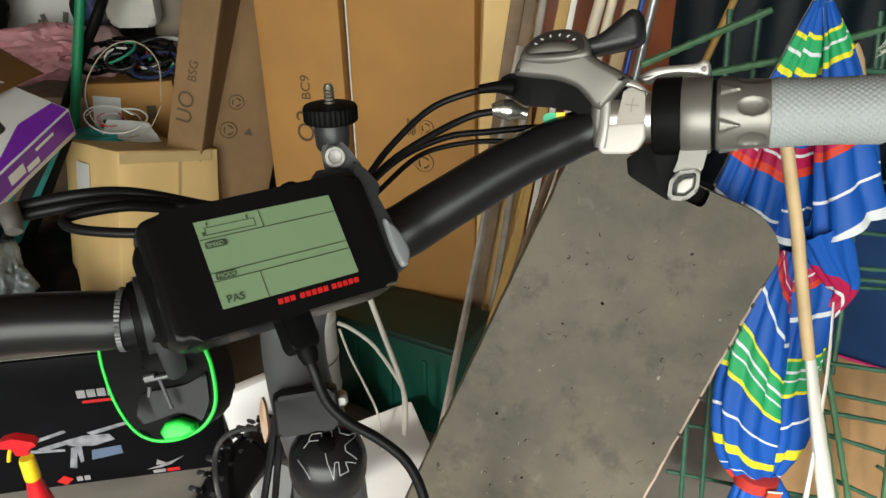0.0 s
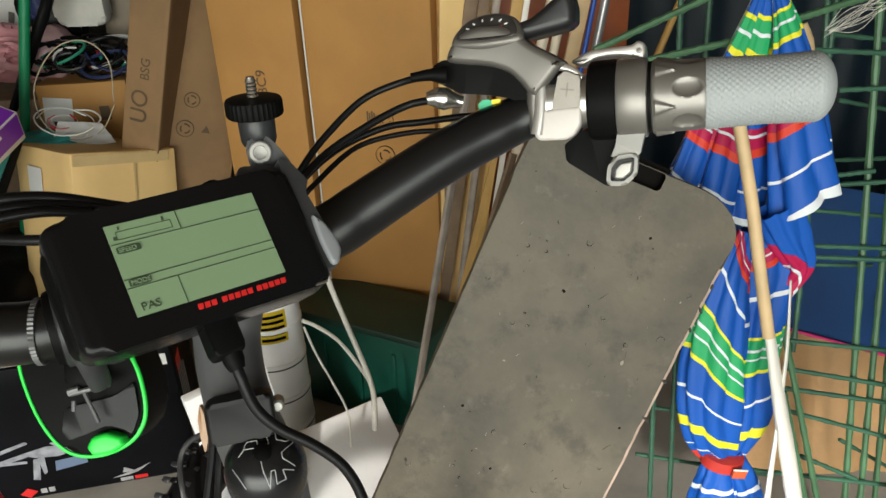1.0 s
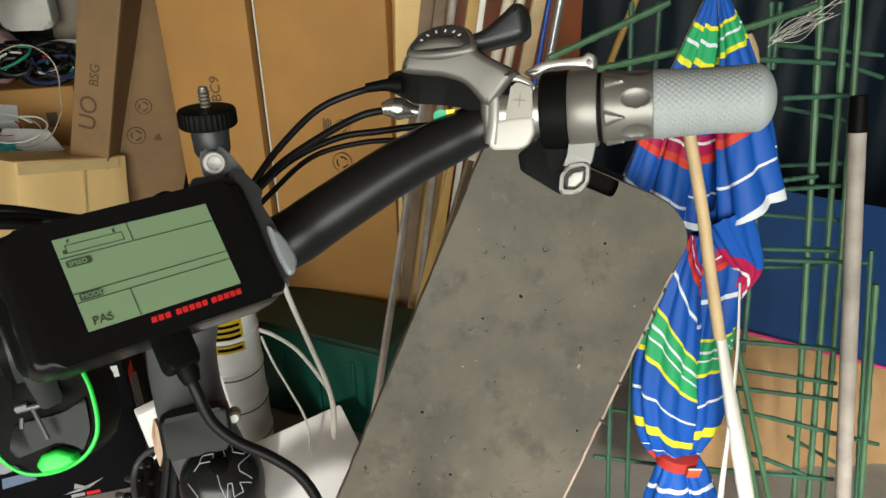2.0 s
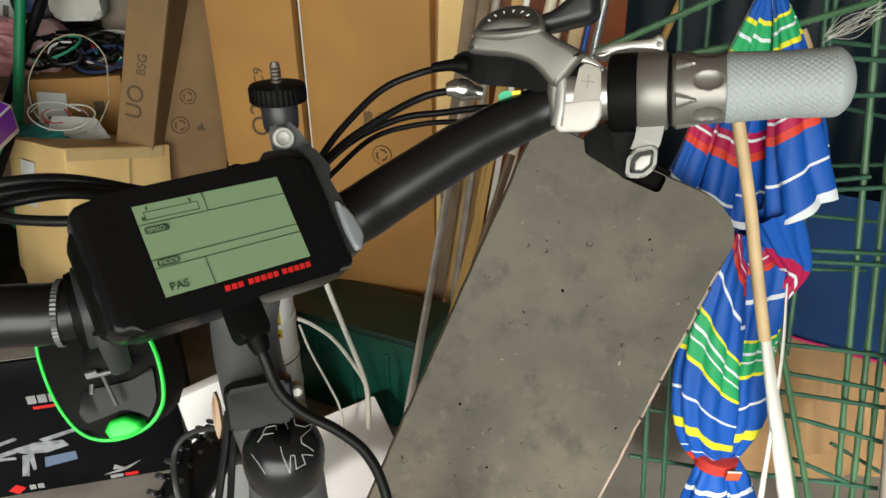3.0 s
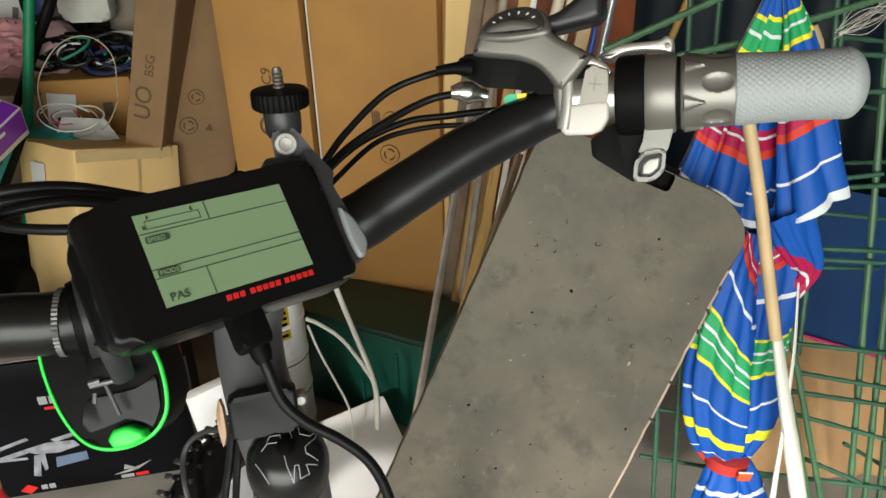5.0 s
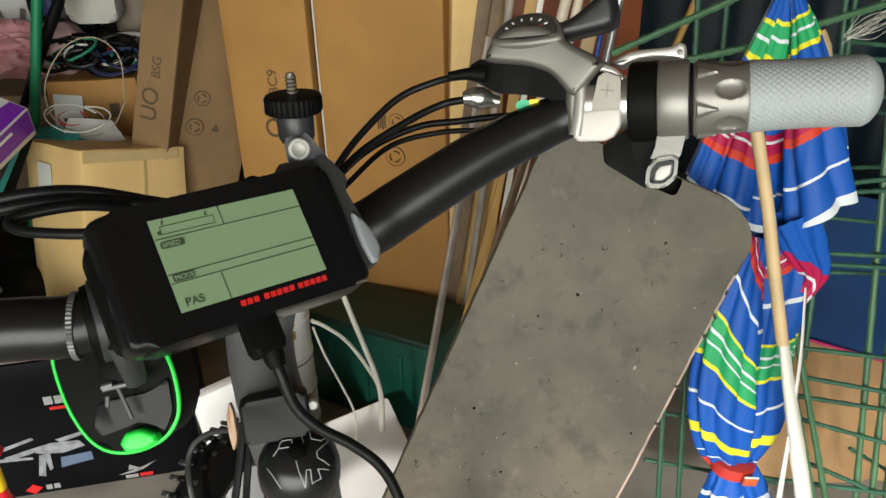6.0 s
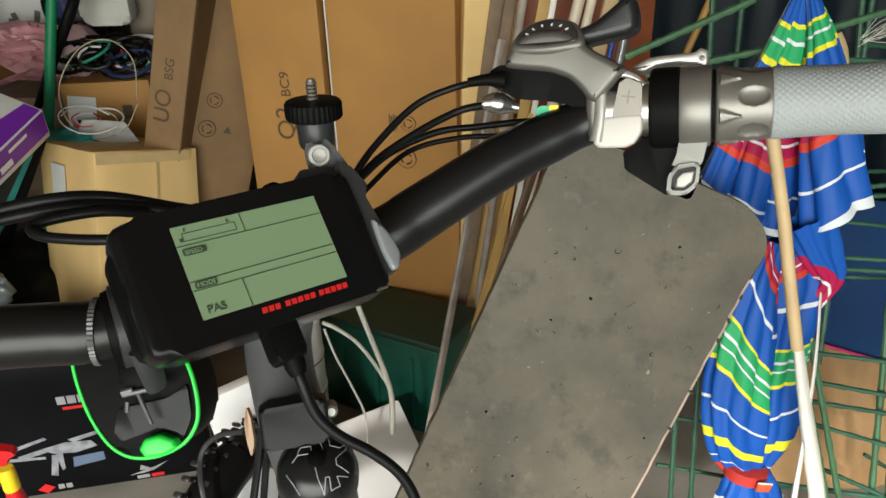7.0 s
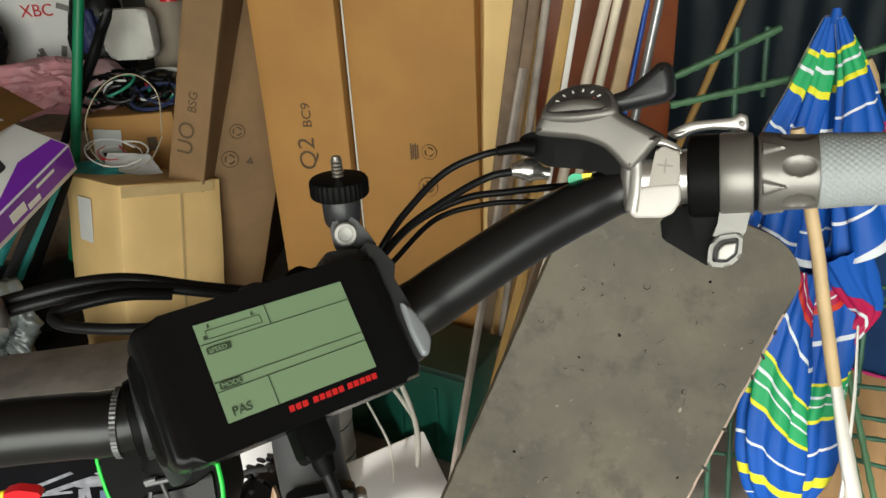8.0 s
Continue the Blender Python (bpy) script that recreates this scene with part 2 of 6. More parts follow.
def prism(outline, z0, z1, m, bevel=0.001, seg=2, bm=None):
    """A flat outline of (x, y) drawn out from z0 to z1 in the frame m, with rounded edges."""
    b = bmesh.new()
    bot = [b.verts.new((x, y, z0)) for x, y in outline]
    top = [b.verts.new((x, y, z1)) for x, y in outline]
    k = len(outline)
    caps = [b.faces.new(bot[::-1]), b.faces.new(top)]
    for i in range(k):
        b.faces.new((bot[i], bot[(i + 1) % k], top[(i + 1) % k], top[i]))
    if bevel:
        edges = [e for e in b.edges if (e.verts[0].co.z == e.verts[1].co.z)]
        bmesh.ops.bevel(b, geom=edges, offset=bevel, segments=seg, affect="EDGES", profile=0.5, clamp_overlap=True)
    bmesh.ops.triangulate(b, faces=[f for f in b.faces if len(f.verts) > 4])
    bmesh.ops.transform(b, matrix=m, verts=b.verts)
    if bm is None:
        return b
    join(bm, b)
    return bm


def pillow(outline, z0, z1, m, dome=0.004, steps=5):
    """Like prism, with a top that swells from its edge."""
    b = bmesh.new()
    bot = [b.verts.new((x, y, z0)) for x, y in outline]
    top = [b.verts.new((x, y, z1 - dome)) for x, y in outline]
    k = len(outline)
    b.faces.new(bot[::-1])
    face_ = b.faces.new(top)
    for i in range(k):
        b.faces.new((bot[i], bot[(i + 1) % k], top[(i + 1) % k], top[i]))
    rise = [math.sin((i + 1) / steps * math.pi / 2) - math.sin(i / steps * math.pi / 2) for i in range(steps)]
    run = [math.cos(i / steps * math.pi / 2) - math.cos((i + 1) / steps * math.pi / 2) for i in range(steps)]
    b.faces.remove(face_)
    area2 = sum(outline[i - 1][0] * outline[i][1] - outline[i][0] * outline[i - 1][1] for i in range(k))
    turn = 1 if area2 > 0 else -1
    flat = [Vector((x, y)) for x, y in outline]
    ring, height = top, z1 - dome
    for up, across in zip(rise, run):
        moved = []
        for i in range(k):
            d = (flat[(i + 1) % k] - flat[i - 1])
            nrm = Vector((-d.y, d.x)).normalized() * turn if d.length > 1e-9 else Vector((0, 0))
            moved.append(flat[i] + nrm * (across * dome * 0.8))
        flat = [moved[i] * 0.6 + (moved[i - 1] + moved[(i + 1) % k]) * 0.2 for i in range(k)]
        height += up * dome
        nxt = [b.verts.new((p.x, p.y, height)) for p in flat]
        for i in range(k):
            b.faces.new((ring[i], ring[(i + 1) % k], nxt[(i + 1) % k], nxt[i]))
        ring = nxt
    b.faces.new(ring)
    bmesh.ops.triangulate(b, faces=[f for f in b.faces if len(f.verts) > 4])
    bmesh.ops.transform(b, matrix=m, verts=b.verts)
    return b


def join(bm, other):
    me = bpy.data.meshes.new("tmp")
    other.to_mesh(me)
    other.free()
    bm.from_mesh(me)
    bpy.data.meshes.remove(me)
    return bm


def rounded(pts, r=0.2, steps=4):
    """Rounds the corners of an outline of (x, y)."""
    out = []
    n = len(pts)
    for i in range(n):
        a, b, c = Vector(pts[i - 1]), Vector(pts[i]), Vector(pts[(i + 1) % n])
        p, q = b.lerp(a, r), b.lerp(c, r)
        for k in range(steps + 1):
            t = k / steps
            out.append(tuple((p * (1 - t) ** 2 + b * 2 * t * (1 - t) + q * t * t)[:2]))
    return out


def rect(x0, y0, x1, y1):
    return [(x0, y0), (x1, y0), (x1, y1), (x0, y1)]


def words(name, text, size, m, material, parent, label=""):
    """Lettering as a thin mesh, baseline start at m's origin, reading along m's x."""
    cu = bpy.data.curves.new(name, "FONT")
    cu.body, cu.size, cu.extrude = text, size, 0.00015
    tmp = new(name, cu)
    bpy.context.view_layer.update()
    me = bpy.data.meshes.new_from_object(tmp.evaluated_get(bpy.context.evaluated_depsgraph_get()))
    bpy.data.objects.remove(tmp)
    me.transform(m)
    me.materials.clear()
    me.materials.append(material)
    ob = new(name, me)
    ob.parent = parent
    return tagged(ob, label)


X, Y, Z = Vector((1, 0, 0)), Vector((0, 1, 0)), Vector((0, 0, 1))

# ---- room ----
floor = solo("floor", box(5.2, 5.6, 0.1, 0, pose(-0.2, 0.45, -0.05)), CONCRETE, "bare grey concrete garage floor with dust", "floor", kind="structure")
solo("wall_north", box(5.2, 0.12, 2.6, 0, pose(-0.2, 3.31, 1.3)), PLASTER, "grey plastered garage wall behind the clutter", "wall", kind="structure")
solo("wall_west", box(0.12, 5.6, 2.6, 0, pose(-2.86, 0.45, 1.3)), PLASTER, "grey plastered side wall of the garage", "wall", kind="structure")
solo("wall_east", box(0.12, 5.6, 2.6, 0, pose(2.46, 0.45, 1.3)), PLASTER, "grey plastered side wall of the garage", "wall", kind="structure")
# unseen ceiling, added dark so that little light bounces
solo("ceiling", box(5.2, 5.6, 0.1, 0, pose(-0.2, 0.45, 2.65)), WOOD_OLD, "unseen garage ceiling, added and kept dark to limit bounced light", "ceiling", kind="structure")
# unseen wall, added; jambs and lintel set which low things the sun reaches
sw = box(0.5, 0.12, 2.6, 0, pose(-2.55, -2.41, 1.3))
join(sw, box(1.1, 0.12, 2.6, 0, pose(1.85, -2.41, 1.3)))
join(sw, box(3.6, 0.12, 0.14, 0, pose(-0.5, -2.41, 2.53)))
solo("wall_south", sw, PLASTER, "unseen grey garage wall, added with a doorway sized to admit the daylight", "wall", kind="structure")
solo("ground", box(60, 40, 0.1, 0, pose(0, -22.4, -0.06)), CONCRETE, "pale concrete driveway outside the open door", "ground", kind="structure")

# ---- bicycle ----
bike = thing("electric_bicycle", "black electric bicycle with grey grips and a bar display", "bicycle")

bar_pts = [(-0.2326, 0.2237, 1.1554), (-0.2024, 0.2351, 1.1556), (-0.1742, 0.242, 1.1538), (-0.1587, 0.2458, 1.1525), (-0.1347, 0.2592, 1.1523), (-0.1111, 0.2743, 1.1533), (-0.0778, 0.2924, 1.1558), (-0.0453, 0.303, 1.1671), (-0.0323, 0.309, 1.1733), (-0.0189, 0.314, 1.1804), (0.0083, 0.324, 1.1941), (0.0312, 0.331, 1.2034), (0.0515, 0.334, 1.2108), (0.0799, 0.325, 1.2184), (0.1272, 0.31, 1.2242)]
part("handlebar", sweep(bar_pts, [0.0127] * 6 + [0.0130, 0.0134, 0.0133, 0.0130, 0.0126, 0.0119, 0.0108, 0.0105, 0.0105], 32, 8), BAR_BLACK, bike, "satin black riser handlebar")

# right-hand controls: along the bar, up, and towards the rider
AX, BX, CX = Vector((0.9469, -0.3, 0.1155)), Vector((-0.0311, 0.2721, 0.9618)), Vector((-0.3199, -0.9143, 0.2484))
RO = Vector((0.0799, 0.325, 1.2184))
RC = axes(RO, AX, BX, CX)
ALONG = axes(RO, BX, CX, AX)
part("bar_sleeve", lathe([(-0.026, 0.0112), (-0.0255, 0.0121), (0.0040, 0.0121), (0.0045, 0.0112)], ALONG), SATIN_STEEL, bike, "bare satin steel bar between the controls")
part("throttle_housing", lathe([(0.0050, 0.0112), (0.0035, 0.0128), (-0.0030, 0.0158), (-0.0036, 0.0168), (-0.0026, 0.0178), (0.0, 0.0181), (0.0085, 0.0180), (0.0090, 0.0172), (0.0090, 0.011)], ALONG, 56), BLACK, bike, "black throttle housing ring")
part("clamp_ring", lathe([(0.0088, 0.016), (0.0090, 0.0174), (0.0098, 0.0179), (0.0205, 0.0177), (0.0218, 0.0172), (0.0222, 0.0160), (0.0222, 0.012)], ALONG, 56), SILVER_DARK, bike, "dull silver clamp ring")
# solid ring in black, standing in for the shade between ring and sleeve
part("shadow_gap", lathe([(0.0220, 0.011), (0.0220, 0.0158), (0.0236, 0.0158), (0.0236, 0.011)], ALONG, 40), BLACK, bike, "solid black ring drawn as the shaded gap beside the clamp ring")


def dimpled_sleeve():
    """A twist sleeve with six pressed ovals and a pointed ridge between each pair."""
    bm = bmesh.new()
    n, segs, rings = 44, 180, []
    for i in range(n + 1):
        u = i / n
        h = 0.0234 + 0.0236 * u
        r = float(np.interp(u, [0, 0.03, 0.10, 0.35, 0.9, 0.97, 1], [0.0145, 0.0162, 0.0166, 0.0158, 0.0153, 0.0149, 0.0140]))
        ring = []
        for k in range(segs):
            a = 2 * math.pi * k / segs
            q = (a - radians(77)) / radians(60)
            f = (q - round(q)) * radians(60) * 0.0155
            oval = ((h - 0.0388) / 0.0062) ** 2 + (f / 0.0042) ** 2
            g = (q - 0.5 - round(q - 0.5)) * radians(60) * 0.0155
            along = (h - 0.0255) / 0.0085
            ridge = max(0.0, 1 - abs(g) / (0.0034 * (1 - along) + 0.0002)) if 0 < along < 1 else 0
            rr = r - 0.0017 * max(0.0, 1 - oval) ** 0.6 + 0.0010 * min(1, 2 * ridge)
            ring.append(bm.verts.new(ALONG @ Vector((rr * math.cos(a), rr * math.sin(a), h))))
        rings.append(ring)
    for a, b in zip(rings, rings[1:]):
        for k in range(segs):
            bm.faces.new((a[k], a[(k + 1) % segs], b[(k + 1) % segs], b[k]))
    bm.faces.new(rings[0][::-1])
    bm.faces.new(rings[-1])
    return bm


sleeve = part("throttle_sleeve", dimpled_sleeve(), SILVER_DARK, bike, "silver twist throttle sleeve with oval dimples")


def knurled_grip():
    """A rubber grip with diamond relief, a flared start and a rounded end."""
    bm = bmesh.new()
    n, segs, rings = 150, 144, []
    for i in range(n + 1):
        u = i / n
        h = 0.0452 + 0.0520 * u
        r = float(np.interp(u, [0, 0.02, 0.06, 0.2, 0.5, 0.8, 1], [0.0140, 0.0150, 0.0150, 0.0145, 0.0139, 0.0142, 0.0144]))
        if u > 0.84:
            r *= math.sqrt(max(0.03, 1 - ((u - 0.84) / 0.16) ** 2 * 0.97))
        ring = []
        for k in range(segs):
            a = 2 * math.pi * k / segs
            d = 0.0006 * min(abs(math.sin(18 * a + 56 * u)), abs(math.sin(18 * a - 56 * u))) * min(1, u * 25, max(0, (0.93 - u) * 12))
            ring.append(bm.verts.new(ALONG @ Vector((math.cos(a) * (r + d), math.sin(a) * (r + d), h))))
        rings.append(ring)
    for a, b in zip(rings, rings[1:]):
        for k in range(segs):
            bm.faces.new((a[k], a[(k + 1) % segs], b[(k + 1) % segs], b[k]))
    bm.faces.new(rings[-1])
    bm.faces.new(rings[0][::-1])
    return bm


part("grip", knurled_grip(), GRIP_GREY, bike, "grey knurled rubber grip", "soft")

shifter = part("gear_shifter", pillow(rounded([(-0.0694, 0.0223), (-0.0668, 0.0290), (-0.0607, 0.0352), (-0.0519, 0.0372), (-0.0424, 0.0366), (-0.0345, 0.0330), (-0.0295, 0.0278), (-0.0201, 0.0226), (-0.0125, 0.0180), (-0.0165, 0.0142), (-0.0215, 0.0085), (-0.0262, 0.0035), (-0.0305, 0.0055), (-0.0335, 0.0098), (-0.0385, 0.0153), (-0.048, 0.019), (-0.0604, 0.0207)], 0.35, 5), 0.0010, 0.0140, RC, 0.0042, 7), SHIFT_SILVER, bike, "silver gear shifter body", "soft")
part("shifter_leg", sweep([RC @ Vector(p) for p in ((-0.0265, 0.0120, 0.0065), (-0.0282, 0.0040, 0.0070), (-0.0284, -0.0040, 0.0075), (-0.0276, -0.0130, 0.0080))], [0.0048, 0.0038, 0.0032, 0.0030], 16, 6), SHIFT_SILVER, shifter, "silver leg running down to the button")
part("shifter_base", prism(rounded([(-0.0771, 0.0214), (-0.0717, 0.0239), (-0.0568, 0.022), (-0.0428, 0.019), (-0.0346, 0.0125), (-0.0297, 0.0016), (-0.0302, -0.0078), (-0.0374, 0.0032), (-0.0499, 0.0059), (-0.0641, 0.0075), (-0.0728, 0.0123), (-0.0772, 0.0145)]), -0.024, 0.0075, RC, 0.002, 3), BLACK, shifter, "black shifter underside")
GZ = (CX * 0.70 + BX * 0.71).normalized()
GX = (AX - GZ * AX.dot(GZ)).normalized()
GM = axes(RC @ Vector((-0.0486, 0.0318, 0.0060)), GX, GZ.cross(GX), GZ)
dial = rounded([(-0.0170, -0.0080), (-0.0165, -0.0010), (-0.0125, 0.0080), (-0.0040, 0.0125), (0.0050, 0.0125), (0.0130, 0.0080), (0.0170, -0.0010), (0.0172, -0.0080), (0.0, -0.0098)], 0.38, 5)
part("gauge_bezel", pillow(dial, -0.012, 0.0052, GM, 0.0026, 5), SHIFT_SILVER, shifter, "silver bezel round the gear window", "soft")
part("gear_window", prism([(x * 0.84, y * 0.78) for x, y in dial], 0.002, 0.0056, GM, 0.0004), mat("smoky gear window", (0.035, 0.032, 0.032), 0.18, vary=0.4, scale=120, bump=0.0, spec=0.5), shifter, "dark glossy gear indicator window")
for i in range(7):
    a = radians(186 - i * 26)
    part("gear_mark", box(0.0007, 0.0016, 0.0003, 0, GM @ pose(0.0100 * math.cos(a), -0.002 + 0.0082 * math.sin(a), 0.0058, 0, 0, math.degrees(a) - 90)), WHITE_INK, shifter)
for i in range(3):
    part("gear_arrow", box(0.0028, 0.0009, 0.0003, 0, GM @ pose(-0.004 + 0.005 * i, 0.0005, 0.0058, 0, 0, 20)), mat("dull red mark", (0.22, 0.05, 0.04), 0.5), shifter)
part("shift_lever", pillow(rounded([(-0.0375, 0.037), (-0.029, 0.039), (-0.0206, 0.045), (-0.0148, 0.0498), (-0.0105, 0.0489), (-0.0089, 0.0425), (-0.009, 0.0355), (-0.0128, 0.0327), (-0.0224, 0.0313), (-0.0327, 0.0297), (-0.0359, 0.0317)], 0.3), -0.010, 0.008, RC, 0.0050, 7), LEVER_BLACK, bike, "black thumb shift lever", "soft")
brake = part("brake_lever", pillow(rounded([(-0.0139, 0.0189), (-0.0045, 0.0234), (0.0062, 0.0238), (0.0147, 0.024), (0.0171, 0.0259), (0.0203, 0.0244), (0.0207, 0.0196), (0.0196, 0.0163), (0.0158, 0.0183), (0.0063, 0.0196), (-0.0019, 0.0188), (-0.0086, 0.0155)], 0.3), -0.022, -0.006, RC, 0.0020, 5), SILVER, bike, "polished silver brake lever", "soft")
part("pivot_pin", lathe([(-0.002, 0.0014), (0.0006, 0.0013), (0.0008, 0.0004)], RC @ pose(0.0178, 0.0212, -0.006), 14), SILVER_DARK, brake, "small lever rivet")
frame_ab = [(-0.0268, -0.0134), (-0.0252, -0.0038), (-0.0246, 0.0053), (-0.0248, 0.0130), (-0.0216, 0.0168), (-0.0158, 0.0163), (-0.01, 0.0140), (-0.0062, 0.0108)]
part("control_frame", sweep([RC @ Vector((x, y, 0.0125 - 0.0009 * i)) for i, (x, y) in enumerate(frame_ab)], [0.0022, 0.0021, 0.0020, 0.0021, 0.0020, 0.0016, 0.0013, 0.0010], 14, 6, flat=1.3), SILVER, bike, "bright silver frame round the button")
part("control_backing", prism([(-0.0240, 0.0155), (-0.0168, 0.0160), (-0.0070, 0.0120), (-0.0050, -0.0019), (-0.0245, -0.0031)], -0.010, 0.0085, RC, 0.0006), BLACK, bike, "black control backing")
btn = part("plus_button", prism(rounded([(-0.0162, 0.0126), (-0.0131, 0.014), (-0.0066, 0.0117), (-0.0066, -0.0030), (-0.0200, -0.0040)], 0.12), 0.004, 0.0122, RC, 0.0010, 3), BEIGE_BTN, bike, "beige push button with an embossed plus")
PLUS_GREY = mat("embossed mark", (0.20, 0.18, 0.155), 0.5, bump=0.0)
for w_, h_ in ((0.0062, 0.0007), (0.0007, 0.0062)):
    part("plus_mark", box(w_, h_, 0.0003, 0, RC @ pose(-0.0124, 0.0058, 0.0123, 0, 0, -8)), PLUS_GREY, btn)
part("control_block", pillow(rounded([(-0.0243, -0.0025), (-0.0062, -0.0015), (-0.0065, -0.0095), (-0.0098, -0.0148), (-0.0138, -0.0166), (-0.0258, -0.0164), (-0.0282, -0.014)], 0.18), -0.006, 0.0128, RC, 0.0018), mat("warm white paint", (0.45, 0.415, 0.39), 0.32), bike, "bright silver lower button", "soft")
pod = part("switch_pod", prism(rounded([(-0.0159, -0.0190), (-0.0054, -0.0120), (0.0112, -0.0140), (0.0190, -0.0170), (0.0150, -0.0274), (0.0066, -0.0376), (0.0033, -0.0392), (-0.0153, -0.027)], 0.12), -0.016, 0.003, RC, 0.002), BLACK, bike, "black switch pod under the bar")
part("pod_arm", prism(rounded([(0.0088, -0.0128), (0.0212, -0.0138), (0.0185, -0.0255), (0.0055, -0.0255), (0.0080, -0.0202)], 0.15), 0.000, 0.0085, RC, 0.0018, 3), ZINC, pod, "dull silver arm")
part("switch_frame", prism(rounded([(0.0073, -0.025), (0.018, -0.0236), (0.0173, -0.0339), (0.012, -0.0386), (0.0036, -0.0381), (0.0044, -0.0297)], 0.25), 0.002, 0.0100, RC, 0.0014, 3), ZINC, pod, "dull silver switch frame")
part("switch_gap", prism(rounded([(0.0089, -0.0268), (0.0164, -0.0255), (0.0159, -0.0327), (0.0116, -0.0364), (0.0056, -0.0361), (0.0062, -0.0301)], 0.25), 0.009, 0.0106, RC, 0.0003), BLACK_GLOSS, pod, "black gap round the rocker")
part("switch_button", pillow(rounded([(0.0105, -0.028), (0.0156, -0.0273), (0.0149, -0.0321), (0.0113, -0.035), (0.0076, -0.0347), (0.008, -0.0306)], 0.2), 0.0100, 0.0125, RC, 0.0010), BOLT_STEEL, pod, "shiny silver rocker button")
part("cable_stop", sweep([(-0.0065, 0.3381, 1.2287), (0.0025, 0.3391, 1.2296), (0.0101, 0.3394, 1.2292)], [0.0022, 0.0028, 0.0045], 12, 4), BLACK, bike, "black cable boot")
adj = part("barrel_adjuster", sweep([(0.0003, 0.3491, 1.2157), (0.0056, 0.3495, 1.2159), (0.0096, 0.3495, 1.2152), (0.0149, 0.3493, 1.214), (0.0181, 0.3492, 1.2133)], [0.003, 0.0052, 0.0056, 0.0032, 0.003], 14, 4), CHROME, bike, "polished brake cable adjuster")
part("sticker", prism([(0.0040 * math.cos(i * math.pi / 10), 0.0028 * math.sin(i * math.pi / 10)) for i in range(20)], -0.001, 0, axes((0.0288, 0.3342, 1.2153), AX, BX, CX), 0), mat("green sticker", (0.04, 0.42, 0.22), 0.5), bike, "green and yellow sticker")
part("sticker", prism([(0.0, 0.0), (0.0040, 0.0005), (0.0045, 0.0022), (0.0, 0.0022)], -0.001, 0.0002, axes((0.0313, 0.3336, 1.216), AX, BX, CX), 0), YELLOW, bike)

# cables
for pts_, r in (
    ([(-0.0696, 0.3196, 1.1784), (-0.0609, 0.3199, 1.1899), (-0.0503, 0.3315, 1.2018), (-0.0316, 0.3448, 1.2168), (-0.0124, 0.3485, 1.2241), (0.0065, 0.3401, 1.2297)], 0.0017),
    ([(-0.0697, 0.3172, 1.1737), (-0.0611, 0.3178, 1.1859), (-0.0484, 0.3337, 1.195), (-0.0269, 0.3467, 1.2052), (-0.0102, 0.3533, 1.2114), (0.0026, 0.3514, 1.2144)], 0.0019),
    ([(-0.0708, 0.3219, 1.1718), (-0.0596, 0.3285, 1.1848), (-0.0448, 0.349, 1.192), (-0.0223, 0.3582, 1.199), (-0.0021, 0.3592, 1.2011), (0.0149, 0.3551, 1.2041), (0.0291, 0.3555, 1.2048)], 0.0018),
    ([(-0.0681, 0.3206, 1.1693), (-0.0556, 0.3266, 1.1811), (-0.0366, 0.3509, 1.1913), (-0.0109, 0.3567, 1.1962), (0.0147, 0.3522, 1.1983), (0.0285, 0.3478, 1.2006)], 0.0014),
    ([(-0.2678, 0.2515, 1.1799), (-0.2398, 0.2572, 1.1869), (-0.2124, 0.2681, 1.193), (-0.184, 0.2778, 1.1967), (-0.1639, 0.2892, 1.1933), (-0.1369, 0.2982, 1.1838), (-0.1092, 0.312, 1.1724)], 0.0027),
    ([(-0.2638, 0.2459, 1.179), (-0.2377, 0.2534, 1.1855), (-0.2112, 0.2647, 1.1903), (-0.1815, 0.2764, 1.1931), (-0.1588, 0.2881, 1.19), (-0.1343, 0.2976, 1.1819), (-0.1092, 0.3109, 1.1699)], 0.0027),
    ([(-0.142, 0.2557, 1.1886), (-0.1588, 0.2563, 1.1884), (-0.1759, 0.2584, 1.189), (-0.183, 0.2619, 1.1908), (-0.1794, 0.2672, 1.192), (-0.1621, 0.2774, 1.1915), (-0.1462, 0.2874, 1.1862)], 0.0023),
):
    part("cable", sweep(pts_, r, 10, 8), RUBBER, bike, "black brake and wiring cable")
part("cable_clip", sweep([(-0.2072, 0.2645, 1.1963), (-0.2039, 0.2597, 1.1924), (-0.2017, 0.2559, 1.1886)], [0.0040, 0.0044, 0.0034], 12, 4), SILVER_DARK, bike, "small silver cable clip")

ARM_GREY = mat("dark arm plastic", (0.030, 0.031, 0.033), 0.42, bump=0.03, fine=900)
LOBE_GREY = mat("pale grey plastic", (0.20, 0.21, 0.225), 0.36, bump=0.03, fine=900)
# display
DU, DV, DN = Vector((0.7783, 0.6262, -0.0447)), Vector((-0.3974, 0.5466, 0.7371)), Vector((0.4861, -0.5559, 0.6743))
DC = Vector((-0.0837, 0.237, 1.1903))
DM = axes(DC, DU, DV, DN)
display = part("display", prism(rounded([(-0.0475, -0.0265), (0.0465, -0.0268), (0.0465, 0.0262), (-0.0475, 0.0240)], 0.10), -0.016, 0.0012, DM, 0.0035, 4), BLACK_GLOSS, bike, "glossy black bar display with a green screen")
part("display_back", prism(rounded([(-0.049, -0.024), (0.040, -0.024), (0.040, 0.022), (-0.049, 0.020)], 0.15), -0.022, -0.006, DM, 0.004, 3), BLACK, display, "matte black display housing")
